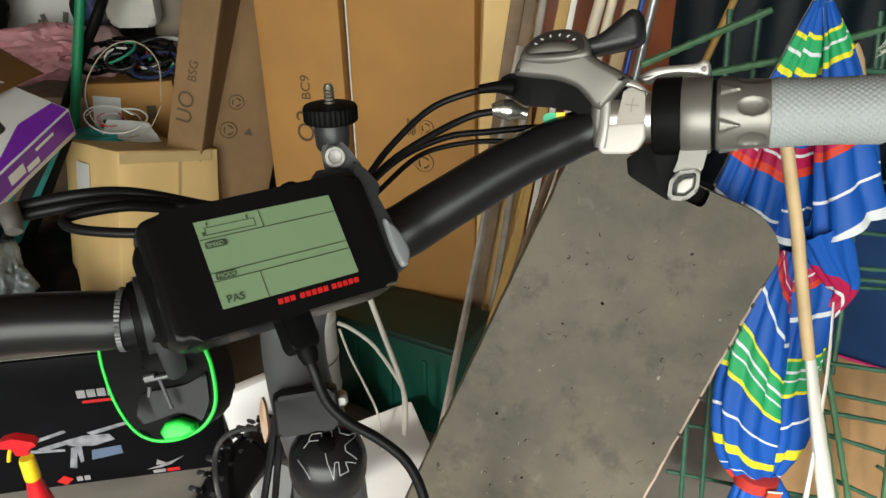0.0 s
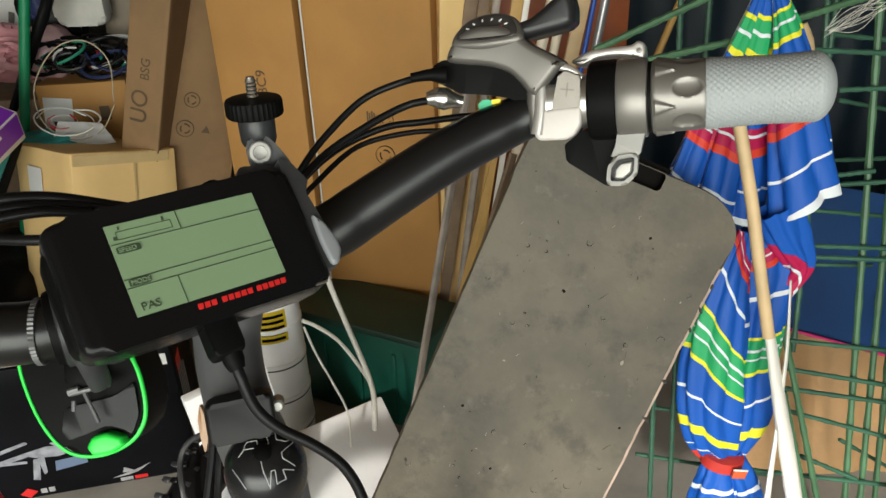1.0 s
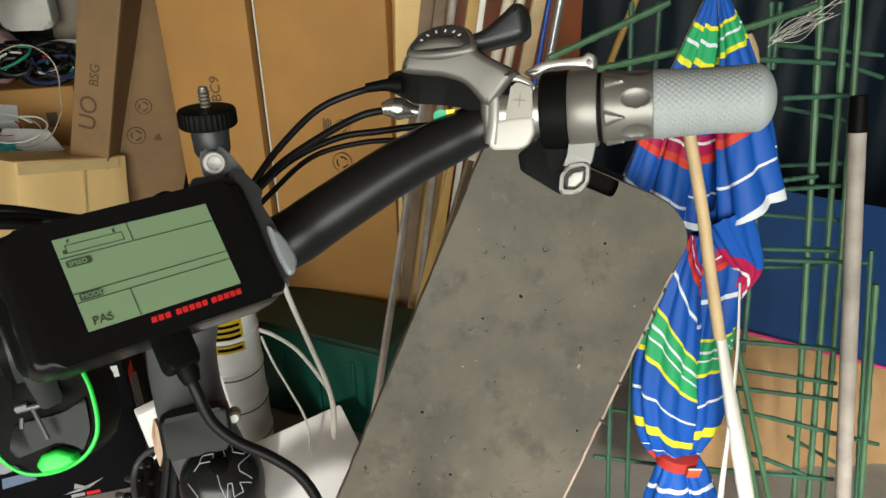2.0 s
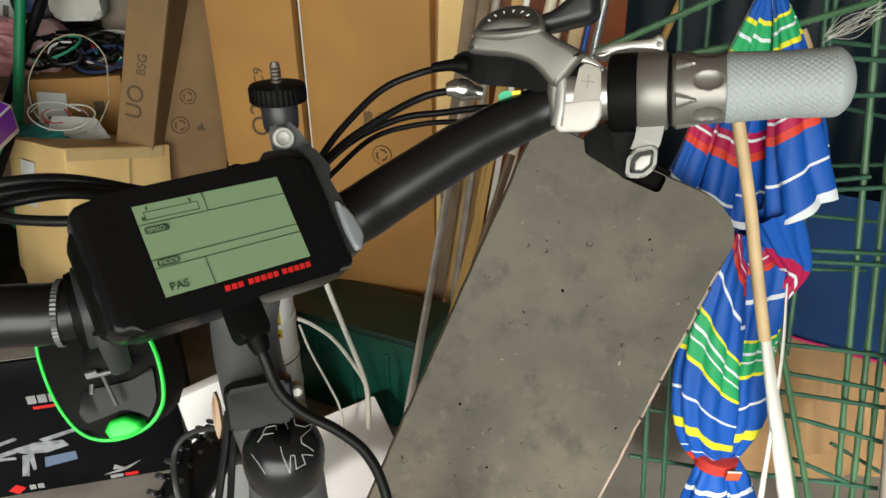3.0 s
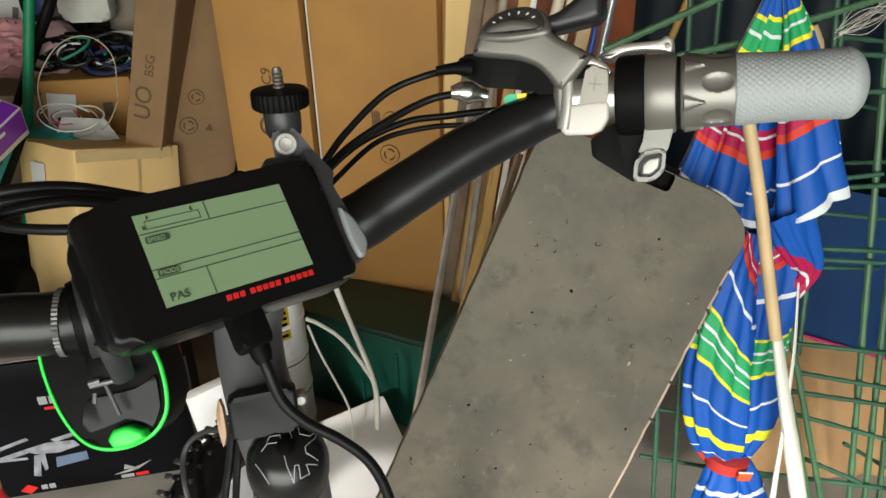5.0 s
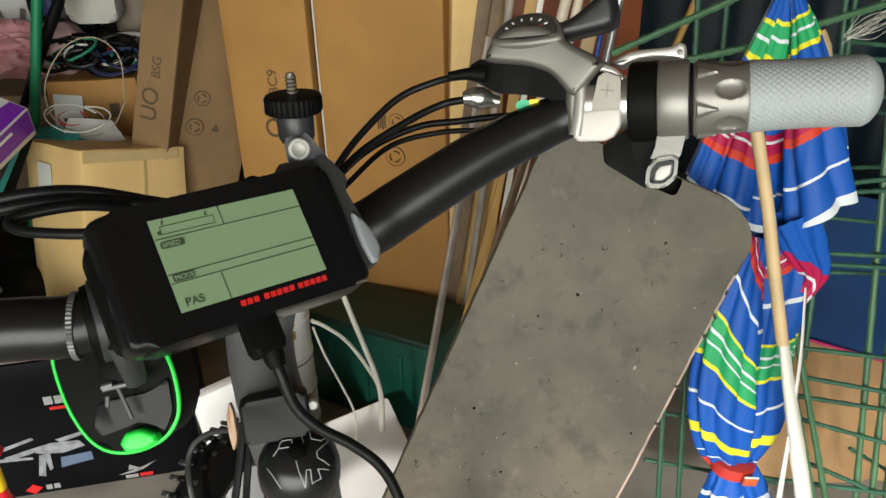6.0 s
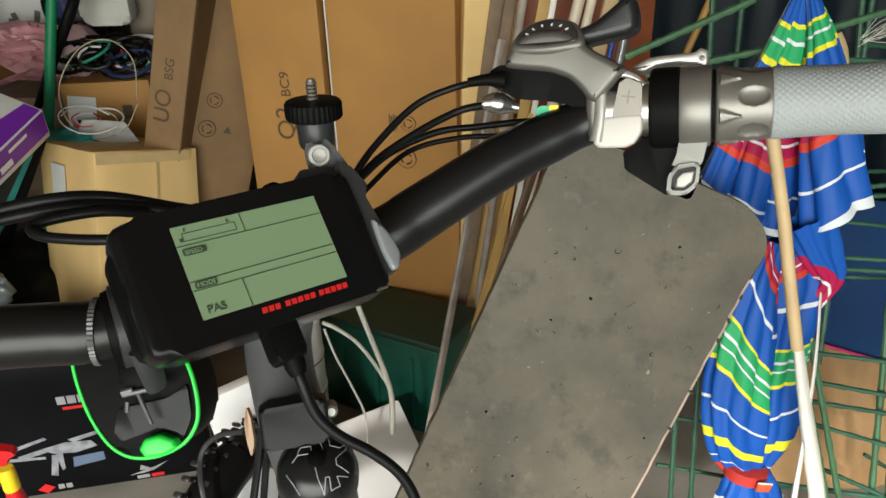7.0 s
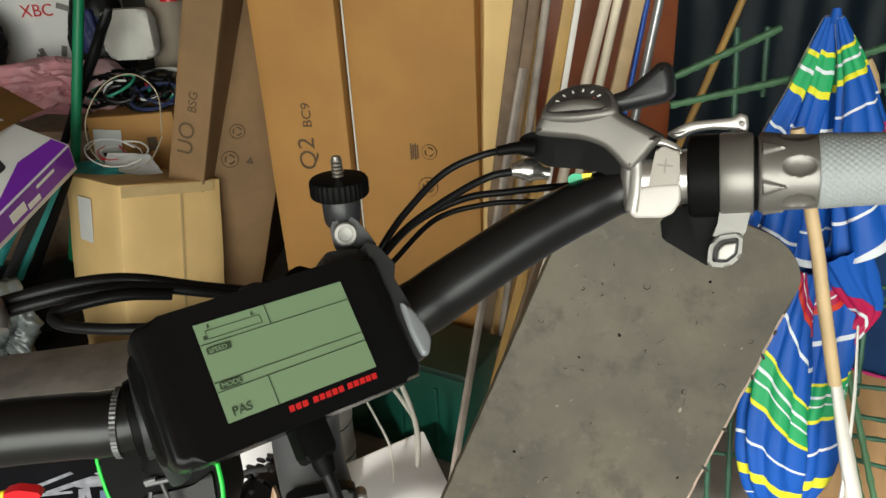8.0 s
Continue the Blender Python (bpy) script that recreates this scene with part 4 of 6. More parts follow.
for i in range(130):
    x, y = rng.uniform(0.02, bw - 0.02), -rng.uniform(0.05, 0.62) ** (0.8 if i % 2 else 1.0)
    if abs(x - slot_c.x) < 0.06 and abs(y - slot_c.y) < 0.03:
        continue
    s = rng.choice((0.0007, 0.0009, 0.0012, 0.0016, 0.0022))
    kind = i % 7
    if kind in (0, 3):
        a0, turn = rng.uniform(0, 6), rng.choice((0.35, 0.6, 0.9))
        arc = [BM @ Vector((x + 2.6 * s * math.cos(a0 + k * turn), y + 2.6 * s * math.sin(a0 + k * turn), 0.0001)) for k in range(6)]
        bm = sweep(arc, [0.0002, 0.0007, 0.0009, 0.0007, 0.0005, 0.0001], 6, 2, flat=0.5)
        part("scratch", bm, BOARD_SMUDGE if i % 3 else PIT_SHADE, board)
        # painted highlight: a pale line along one side of the scratch
        hi = [p + BM.to_3x3() @ Vector((0.0007, -0.0006, -0.0001)) for p in arc[1:5]]
        part("scuff_glint", sweep(hi, 0.0003, 5, 2, flat=0.4), FLECK_GLINT, board)
    elif kind in (1, 5):
        a0 = rng.uniform(-0.5, 0.5) + 1.4
        ln = s * rng.uniform(2, 7)
        line = [BM @ Vector((x + math.cos(a0) * ln * k + rng.uniform(-0.0005, 0.0005), y + math.sin(a0) * ln * k, 0.0001)) for k in (-0.5, -0.2, 0.1, 0.5)]
        part("scratch", sweep(line, [0.0002, 0.0006, 0.0005, 0.0002], 5, 2, flat=0.5), BOARD_SMUDGE if i % 2 else FLECK_GLINT, board)
    else:
        bm = lathe([(0, s), (0.0002, s * 0.8), (0.0003, s * 0.2)], BM @ pose(x, y, 0, 0, 0, rng.uniform(0, 180)) @ Matrix.Diagonal((1, rng.uniform(0.4, 1.8), 1, 1)), 8)
        part("pit", bm, (PIT_SHADE, BOARD_SMUDGE, BOARD_SMUDGE, FLECK_GLINT)[i % 4], board)
for i in range(6):
    y = -rng.uniform(0.1, 0.6)
    side = rng.choice((0.001, bw - 0.002))
    bm = lathe([(-0.003, 0.004), (0.0005, 0.003), (0.0007, 0.0006)], BM @ pose(side, y, 0, 0, 0, rng.uniform(0, 90)) @ Matrix.Diagonal((0.6, rng.uniform(0.8, 2.4), 1, 1)), 7)
    part("chip", bm, BOARD_SMUDGE, board)

# ---- beach umbrella ----
umb = thing("beach_umbrella", "furled striped beach umbrella, blue with green, red and yellow bands", "umbrella")
C_BLUE, C_WHITE, C_GREEN, C_YELL, C_RED, C_MAG = (0.006, 0.082, 0.40), (0.66, 0.70, 0.74), (0.02, 0.34, 0.12), (0.72, 0.68, 0.03), (0.60, 0.045, 0.022), (0.40, 0.008, 0.065)
UPPER = banded("striped cloth upper", [(0, C_BLUE), (0.10, C_BLUE), (0.135, C_YELL), (0.155, C_GREEN), (0.205, C_WHITE), (0.22, C_GREEN), (0.285, C_YELL), (0.31, C_BLUE), (0.44, C_WHITE), (0.452, C_BLUE), (0.575, C_MAG), (0.60, C_WHITE), (0.612, C_MAG), (0.655, C_RED), (0.69, C_BLUE), (0.83, C_WHITE), (0.843, C_BLUE), (0.968, C_WHITE)])
LOWER = banded("striped cloth lower", [(0, C_BLUE), (0.05, C_MAG), (0.075, C_WHITE), (0.085, C_MAG), (0.11, C_RED), (0.14, C_BLUE), (0.245, C_WHITE), (0.258, C_BLUE), (0.385, C_YELL), (0.395, C_GREEN), (0.435, C_WHITE), (0.447, C_GREEN), (0.475, C_WHITE), (0.483, C_GREEN), (0.535, C_YELL), (0.55, C_BLUE), (0.665, C_WHITE), (0.677, C_BLUE), (0.80, C_YELL), (0.845, C_BLUE), (0.93, C_WHITE), (0.94, C_BLUE), (0.985, C_RED), (0.995, C_RED)])


def lobe(pts, widths, flat=0.55, n=70, segs=56, seed=0, ripple=0.16, folds=5, hem=0.0, slant=0.0, start=0.0, end=1.0):
    """One gathered fold of cloth along a path: half-widths at the points, uneven pleats, a slanting hem; v runs from start to end."""
    bm = bmesh.new()
    uv = bm.loops.layers.uv.new("uv")
    path = smooth_path(pts, 10)
    m, rings = len(path), []
    for i in range(n + 1):
        u = i / n
        f = u * (m - 1)
        j = min(int(f), m - 2)
        c = path[j].lerp(path[j + 1], f - j)
        t = (path[min(j + 2, m - 1)] - path[max(j - 1, 0)]).normalized()
        side = (X - t * X.dot(t)).normalized()
        front = side.cross(t)
        if front.y > 0:
            front = -front
        w = float(np.interp(u, np.linspace(0, 1, len(widths)), widths))
        ring = []
        for k in range(segs):
            a = 2 * math.pi * k / segs
            wob = noise.noise(Vector((math.cos(a) * 1.2, math.sin(a) * 1.2 + seed, u * 2.2)))
            crease = abs(math.sin(folds * a / 2 + seed + 1.3 * wob + 0.8 * u))
            rr = w * (1 + ripple * (1.6 * crease - 1.0) + 0.16 * wob + 0.05 * noise.noise(Vector((math.cos(a) * 5, math.sin(a) * 5 + seed, u * 9))))
            p = c + side * (rr * math.cos(a)) + front * (rr * flat * math.sin(a)) + t * (hem * u * u * math.cos(a) + 0.10 * w * u ** 6 * (crease - 0.5))
            ring.append((bm.verts.new(p), start + (end - start) * u - slant * math.cos(a) + 0.012 * wob))
        rings.append(ring)
    for a, b in zip(rings, rings[1:]):
        for k in range(segs):
            q = (a[k], a[(k + 1) % segs], b[(k + 1) % segs], b[k])
            fc = bm.faces.new([v for v, _ in q])
            for loop, (_, val) in zip(fc.loops, q):
                loop[uv].uv = (k / segs, min(0.999, max(0, val)))
    return bm


C_TIP = mat("blue canopy tip", C_BLUE, 0.5)
SILV_CLOTH = mat("silver lining", (0.55, 0.57, 0.62), 0.4, vary=0.1, bump=0.1)
UP = [
    ([(0.4433, 1.0201, 1.183), (0.4165, 1.0048, 1.1073), (0.3791, 0.9889, 1.0292), (0.3551, 0.974, 0.9554), (0.3230, 0.957, 0.8604)], [0.006, 0.013, 0.017, 0.020, 0.024, 0.028], 1.1, 0.008, 0.012),
    ([(0.4461, 1.0204, 1.1844), (0.4353, 1.0048, 1.1072), (0.4146, 0.9874, 1.0215), (0.3964, 0.9699, 0.9357), (0.3780, 0.953, 0.8450)], [0.006, 0.015, 0.020, 0.025, 0.030, 0.033], 2.3, 0.008, 0.012),
    ([(0.4504, 1.0307, 1.1857), (0.4503, 1.0247, 1.1071), (0.4458, 1.0066, 1.0176), (0.4375, 0.9863, 0.9308), (0.4300, 0.972, 0.8550)], [0.006, 0.020, 0.028, 0.033, 0.036, 0.036], 3.7, 0.0, -0.01),
    ([(0.4535, 1.0104, 1.1843), (0.4728, 0.9847, 1.107), (0.4889, 0.9600, 1.0098), (0.5090, 0.9300, 0.8951)], [0.006, 0.016, 0.028, 0.040, 0.046], 5.2, -0.016, -0.016),
    ([(0.4581, 1.0251, 1.1828), (0.4915, 1.0147, 1.1068), (0.5203, 0.9950, 1.0098), (0.5406, 0.9719, 0.906)], [0.006, 0.014, 0.020, 0.025, 0.027], 6.9, -0.006, -0.02),
]
for pts_, ws_, sd_, hem_, sl_ in UP:
    part("canopy", lobe(pts_, ws_, 0.6, seed=sd_, hem=hem_, slant=sl_, ripple=0.24), UPPER, umb, "striped canopy cloth with a white hem", "soft")
    part("lining", lobe([Vector(p) + Vector((0, 0.004, 0)) for p in pts_], [w * 0.93 for w in ws_], 0.6, seed=sd_, hem=hem_, slant=sl_, ripple=0.24), SILV_CLOTH, umb, "silver lining showing at the hem", "soft")
LOW = [
    ([(0.4389, 0.9426, 0.8505), (0.4219, 0.9289, 0.7829), (0.4085, 0.9111, 0.6952), (0.4067, 0.8926, 0.604), (0.4117, 0.8792, 0.5379), (0.4301, 0.8774, 0.48)], [0.012, 0.020, 0.030, 0.042, 0.047, 0.047, 0.042, 0.034, 0.022], 1.6, 0.105, 0.0, 1.0),
    ([(0.4653, 0.9627, 0.8506), (0.4853, 0.9491, 0.7835), (0.4762, 0.9263, 0.6962), (0.4694, 0.9116, 0.6237), (0.4683, 0.8964, 0.5488), (0.4476, 0.8825, 0.4805)], [0.038, 0.040, 0.036, 0.034, 0.036, 0.036, 0.030, 0.018], 4.4, -0.03, -0.02, 0.96),
    ([(0.4668, 0.9269, 0.8952), (0.4968, 0.9294, 0.8442), (0.5205, 0.9326, 0.8009), (0.5117, 0.9356, 0.7667), (0.4915, 0.9285, 0.7317)], [0.030, 0.026, 0.020, 0.018, 0.010], 2.9, 0.02, 0.0, 0.13),
]
for pts_, ws_, sd_, sl_, v0_, v1_ in LOW:
    part("canopy", lobe(pts_, ws_, 0.6, seed=sd_, slant=sl_, start=v0_, end=v1_, ripple=0.20, folds=7, n=90), LOWER, umb, "striped canopy cloth gathered below", "soft")
for pts_, ws_, sd_ in (([(0.4301, 0.8774, 0.49), (0.4219, 0.8673, 0.4301), (0.4128, 0.8485, 0.3374)], [0.018, 0.034, 0.046], 0.7), ([(0.4432, 0.8775, 0.49), (0.4709, 0.8666, 0.4264), (0.4875, 0.8501, 0.3454)], [0.018, 0.026, 0.036], 2.2), ([(0.4363, 0.8875, 0.49), (0.446, 0.8733, 0.4106), (0.4599, 0.8545, 0.318)], [0.018, 0.032, 0.044], 5.1)):
    part("canopy", lobe(pts_, ws_, 0.6, seed=sd_, start=0.56, end=0.80, ripple=0.2, folds=6), LOWER, umb, "striped canopy cloth flaring below the strap", "soft")
sc = Vector((0.4290, 0.8700, 0.4880))
part("strap", lathe([(-0.010, 0.031), (-0.0095, 0.0325), (0.0, 0.033), (0.0095, 0.0325), (0.010, 0.031)], axes(sc, X, Y * 0.8, Z) @ pose(0, 0, 0, 0, 8, 0), 36), mat("red strap", (0.45, 0.030, 0.022), 0.55), umb, "red closing strap")
part("buckle", box(0.022, 0.006, 0.019, 0.002, pose(sc.x + 0.016, sc.y - 0.031, sc.z - 0.003, 10, 4, 0)), mat("orange strap end", (0.50, 0.09, 0.03), 0.5), umb, "strap end with white piping")
part("piping", box(0.023, 0.003, 0.002, 0.0008, pose(sc.x + 0.016, sc.y - 0.034, sc.z + 0.007, 10, 4, 0)), WHITE_INK, umb)
part("tip", sweep([(0.4510, 1.018, 1.176), (0.4515, 1.021, 1.196)], [0.010, 0.005], 14, 2), C_TIP, umb, "blue rounded tip")
STK = [(0.3795, 0.9174, 1.0671), (0.4127, 0.8898, 0.9292), (0.4299, 0.8728, 0.8442), (0.4536, 0.85, 0.7298)]
part("pole", sweep(STK, 0.0085, 18, 4, wobble=0.06), WOOD, umb, "bare turned wooden pole")
STL = [(0.4595, 0.8596, 0.7281), (0.4812, 0.8395, 0.6276), (0.5052, 0.8193, 0.5263), (0.5259, 0.7999, 0.4294), (0.5669, 0.7581, 0.2207)]
foot_u = Vector(STL[-1])
part("pole_sleeve", sweep([*STL, foot_u + (foot_u - Vector(STL[0])).normalized() * max(0, (foot_u.z) / 0.95)], [0.010, 0.014, 0.017, 0.018, 0.018, 0.016], 16, 5, flat=0.6, wobble=0.12), PVC_WHITE, umb, "white plastic sleeve over the lower pole")
part("plastic_strip", sweep([(0.4817, 0.8752, 0.8061), (0.4861, 0.8552, 0.7061), (0.4839, 0.8341, 0.6006), (0.4784, 0.808, 0.4698), (0.4793, 0.7881, 0.3707)], [0.003, 0.005, 0.006, 0.010, 0.012], 10, 5, flat=0.4), PVC_WHITE, umb, "thin white plastic strip")
solo("wood_offcut", sweep([(0.5142, 1.039, 1.1251), (0.5223, 1.0345, 1.1026), (0.5281, 1.03, 1.08)], [0.006, 0.011, 0.009], 10, 4, flat=0.5, wobble=0.2), WOOD, "frayed pale wooden stick end tied to the trellis", "stick")

# ---- garden trellis ----
def stake(a, b, r, parent, nubs=7, name="post"):
    a, b = Vector(a), Vector(b)
    n = 3 * nubs
    pts = [a.lerp(b, i / n) for i in range(n + 1)]
    bm = bmesh.new()
    sweep(pts, [r * (1.22 if i % 3 == 1 else 1.0) for i in range(n + 1)], 8, 1, bm)
    return part(name, bm, GREEN_STAKE if name == "post" or name == "loose_stake" else GREEN_RUNG, parent)


def to_floor(top, mid):
    top, mid = Vector(top), Vector(mid)
    return top + (mid - top) * (top.z / (top.z - mid.z))


def beyond(top, mid, k):
    top, mid = Vector(top), Vector(mid)
    return top + (top - mid) * k


trellis = thing("garden_trellis", "green plastic-coated garden trellis leaning on the wall", "trellis", "trellis panels")
for t_, m_ in [((0.638, 1.0859, 1.1594), (0.6787, 0.927, 0.3651)), ((0.677, 1.0857, 1.1585), (0.7057, 0.9267, 0.3634))]:
    stake(beyond(t_, m_, 0.35), to_floor(t_, m_), 0.0050, trellis, 20)
for a_, b_ in [((0.5382, 0.9722, 0.6411), (0.729, 0.9669, 0.6147)), ((0.5518, 0.9622, 0.5908), (0.7262, 0.955, 0.5552)), ((0.5447, 0.9556, 0.5578), (0.7348, 0.9488, 0.5238)), ((0.5576, 0.9474, 0.5171), (0.8161, 0.9313, 0.4367)), ((0.5893, 0.9306, 0.433), (0.6898, 0.9211, 0.3856)), ((0.496, 0.9261, 0.4106), (0.7422, 0.9187, 0.3735)), ((0.5586, 1.003, 0.7948), (0.704, 1.001, 0.785)), ((0.5601, 0.9995, 0.7773), (0.7538, 0.9967, 0.7633)), ((0.5859, 1.0241, 0.9004), (0.6551, 1.0253, 0.9066)), ((0.5871, 1.0214, 0.8872), (0.6935, 1.022, 0.8902)), ((0.5873, 1.0492, 1.0261), (0.6906, 1.0494, 1.027)), ((0.5428, 1.0607, 1.0835), (0.6629, 1.0589, 1.0745))]:
    stake(a_, b_, 0.0036, trellis, 5, "rung")
trellis_b = thing("garden_trellis", "dark green garden trellis standing behind another", "trellis", "trellis panels")
for t_, m_ in [((0.7349, 1.144, 1.15), (0.7694, 0.9762, 0.3111))]:
    stake(beyond(t_, m_, 0.3), to_floor(t_, m_), 0.0048, trellis_b, 20)
for a_, b_ in [((0.8052, 1.0641, 0.7506), (0.8377, 0.9682, 0.2712)), ((0.5968, 1.0925, 0.8923), (0.5938, 1.0294, 0.577)), ((0.5918, 1.1447, 1.1535), (0.5956, 1.1245, 1.0526)), ((0.6063, 1.1446, 1.1531), (0.603, 1.1245, 1.0524)), ((0.3571, 1.0276, 0.5681), (0.3594, 0.9744, 0.302)), ((0.3917, 1.0356, 0.6081), (0.3956, 0.9739, 0.2997)), ((0.3697, 1.1458, 1.1588), (0.3727, 1.112, 0.9899)), ((0.4141, 1.1456, 1.1578), (0.4128, 1.1256, 1.0579))]:
    stake(a_, b_, 0.0044, trellis_b, 8, "short_post")
for a_, b_ in [((0.6057, 1.092, 0.8149), (0.7613, 1.0884, 0.7971)), ((0.623, 1.108, 0.8948), (0.7553, 1.1081, 0.8957)), ((0.6332, 1.1269, 0.9894), (0.7628, 1.1214, 0.9618)), ((0.6051, 1.1468, 1.089), (0.7932, 1.1423, 1.0666)), ((0.7304, 1.1399, 1.0545), (0.7979, 1.1353, 1.0315)), ((0.6087, 1.0735, 0.7225), (0.7201, 1.0725, 0.7176)), ((0.3374, 1.0237, 0.4734), (0.4633, 1.0192, 0.4509)), ((0.3347, 1.0047, 0.3783), (0.5884, 0.9944, 0.3269)), ((0.7012, 1.0083, 0.3965), (0.8061, 0.9955, 0.3323))]:
    stake(a_, b_, 0.0034, trellis_b, 5, "rung")
for a_, b_ in [((0.2191, 1.0242, 1.1008), (0.3907, 1.0383, 1.1713)), ((0.2479, 1.0194, 1.077), (0.4147, 1.0254, 1.1068)), ((0.4993, 1.0307, 1.1334), (0.6037, 1.0363, 1.1616)), ((0.5161, 0.9446, 0.7028), (0.6062, 0.8796, 0.3778)), ((0.5315, 0.9195, 0.5776), (0.5854, 0.8798, 0.3791)), ((0.7461, 0.9535, 0.7475), (0.7683, 0.8775, 0.3674))]:
    stake(a_, b_, 0.0048, trellis_b, 9, "loose_stake")
bm = bmesh.new()
rs = random.Random(3)
for i in range(14):
    a = Vector((0.5572, 1.0559, 1.1095))
    b = Vector((0.6262, 1.0457, 1.1584)) + Vector((rs.uniform(-0.02, 0.03), 0, rs.uniform(-0.02, 0.02)))
    m_ = a.lerp(b, 0.5) + Vector((rs.uniform(-0.01, 0.01), rs.uniform(-0.01, 0.01), rs.uniform(-0.02, 0.012)))
    sweep([a + Vector((rs.uniform(-0.004, 0.004), 0, rs.uniform(-0.008, 0.008))), m_, b], 0.00035, 5, 4, bm)
solo("string", bm, TUBE_CLEAR, "loose pale string tied to the trellis", "string", kind="stuff")
pv = [(0.68, 1.0066, 1.0378), (0.6831, 0.9961, 0.9854), (0.7072, 0.9383, 0.6963), (0.7336, 0.8737, 0.3737)]
pipe = thing("pipe", "weathered grey pipe with a black end cap, leaning", "pipe")
part("tube", sweep([pv[1], pv[2], to_floor(pv[1], pv[3])], 0.0125, 20, 5, wobble=0.05), PVC_GREY, pipe)
part("end_cap", sweep([Vector(pv[0]), Vector(pv[1]) ], [0.0125, 0.0135], 20, 4), BLACK, pipe, "black end cap")
# the hole is a near-black disc, its shade put into the colour
part("cap_hole", lathe([(0, 0.004), (0.001, 0.004)], axes(Vector(pv[0]) + Vector((0.004, -0.0125, -0.012)), X, Z * 1.6, Y), 14), PIT_SHADE, pipe)


# ---- sheets behind the trellis ----
def sheet(corners, nx, ny, amp, freq, thick, seed=0):
    """A sheet between four corners (lower left, lower right, upper right, upper left) with soft folds."""
    a, b, c, d = [Vector(v) for v in corners]
    nrm = (b - a).cross(d - a).normalized()
    bm = bmesh.new()
    grid = []
    for j in range(ny + 1):
        row = []
        for i in range(nx + 1):
            u, v = i / nx, j / ny
            p = a.lerp(b, u).lerp(d.lerp(c, u), v)
            w = noise.noise(Vector((u * freq[0], v * freq[1], seed))) + 0.4 * noise.noise(Vector((u * freq[0] * 3, v * freq[1] * 3, seed + 5)))
            row.append(bm.verts.new(p + nrm * amp * w))
        grid.append(row)
    for j in range(ny):
        for i in range(nx):
            bm.faces.new((grid[j][i], grid[j][i + 1], grid[j + 1][i + 1], grid[j + 1][i]))
    if thick:
        bmesh.ops.solidify(bm, geom=bm.faces[:], thickness=thick)
    return bm


def wavy(x0, x1, y, z0, z1, pitch, amp, n=220):
    """Upright sheet with regular corrugation."""
    bm = bmesh.new()
    prev = None
    for i in range(n + 1):
        x = x0 + (x1 - x0) * i / n
        yy = y + amp * math.sin(2 * math.pi * (x - x0) / pitch)
        cur = [bm.verts.new((x, yy, z)) for z in (z0, z1)]
        if prev:
            bm.faces.new((prev[0], cur[0], cur[1], prev[1]))
        prev = cur
    bmesh.ops.solidify(bm, geom=bm.faces[:], thickness=0.004)
    return bm


panel = thing("corrugated_panel", "dark blue corrugated panel of lapped sheets standing against the wall", "panel")
for i in range(3):
    part("sheet", wavy(0.42 + 0.64 * i, 1.08 + 0.64 * i, 2.02 - 0.006 * (i % 2), 0.0, 2.2, 0.11, 0.004, 90), BLUE_SHEET, panel)
mt = [(0.7096, 1.4641, 0.3765), (1.1912, 1.4279, 0.2316), (1.1655, 1.4902, 0.4808), (0.704, 1.4951, 0.5005)]
mr = Vector(mt[1]) - Vector(mt[0])
q0, q1, q2, q3 = Vector(mt[0]) - mr * 0.25, Vector(mt[1]) + mr * 1.0, Vector(mt[2]) + mr * 1.0, Vector(mt[3]) - mr * 0.25
b0, b1 = Vector((q0.x + 0.05, 1.33, 0.0)), Vector((q1.x + 0.1, 1.33, 0.0))
up_ = Vector((0, 0.25, 1)).normalized()
solo("blue_mat", sheet([q0 - up_ * 0.02, q1 - up_ * 0.02, q2 + up_ * 0.2, q3 + up_ * 0.2], 30, 10, 0.004, (4, 2), 0.008, 1), BLUE_MAT, "plain blue mat leaning behind the trellis", "mat")
solo("mat_trim", sweep([q0 - Y * 0.012, q0.lerp(q1, 0.5) - Y * 0.012, q1 - Y * 0.012], 0.004, 8, 6), MAGENTA, "magenta piping along the blue mat", "trim")
solo("cardboard_sheet", sheet([b0, b1, q1 - Y * 0.02, q0 - Y * 0.02], 60, 24, 0.014, (14, 1.6), 0.005, 3), mat("creased brown paper", (0.55, 0.34, 0.16), 0.7, vary=0.15, scale=8, bump=0.15), "creased brown cardboard sheet standing on the floor", "cardboard")

# ---- boards and poles in the corner ----
solo("wood_board", box(0.46, 0.02, 1.9, 0.003, pose(0.27, 1.99, 0.95, 0, 0, 0)), WOOD_RED, "red-brown varnished wood board standing upright", "board")
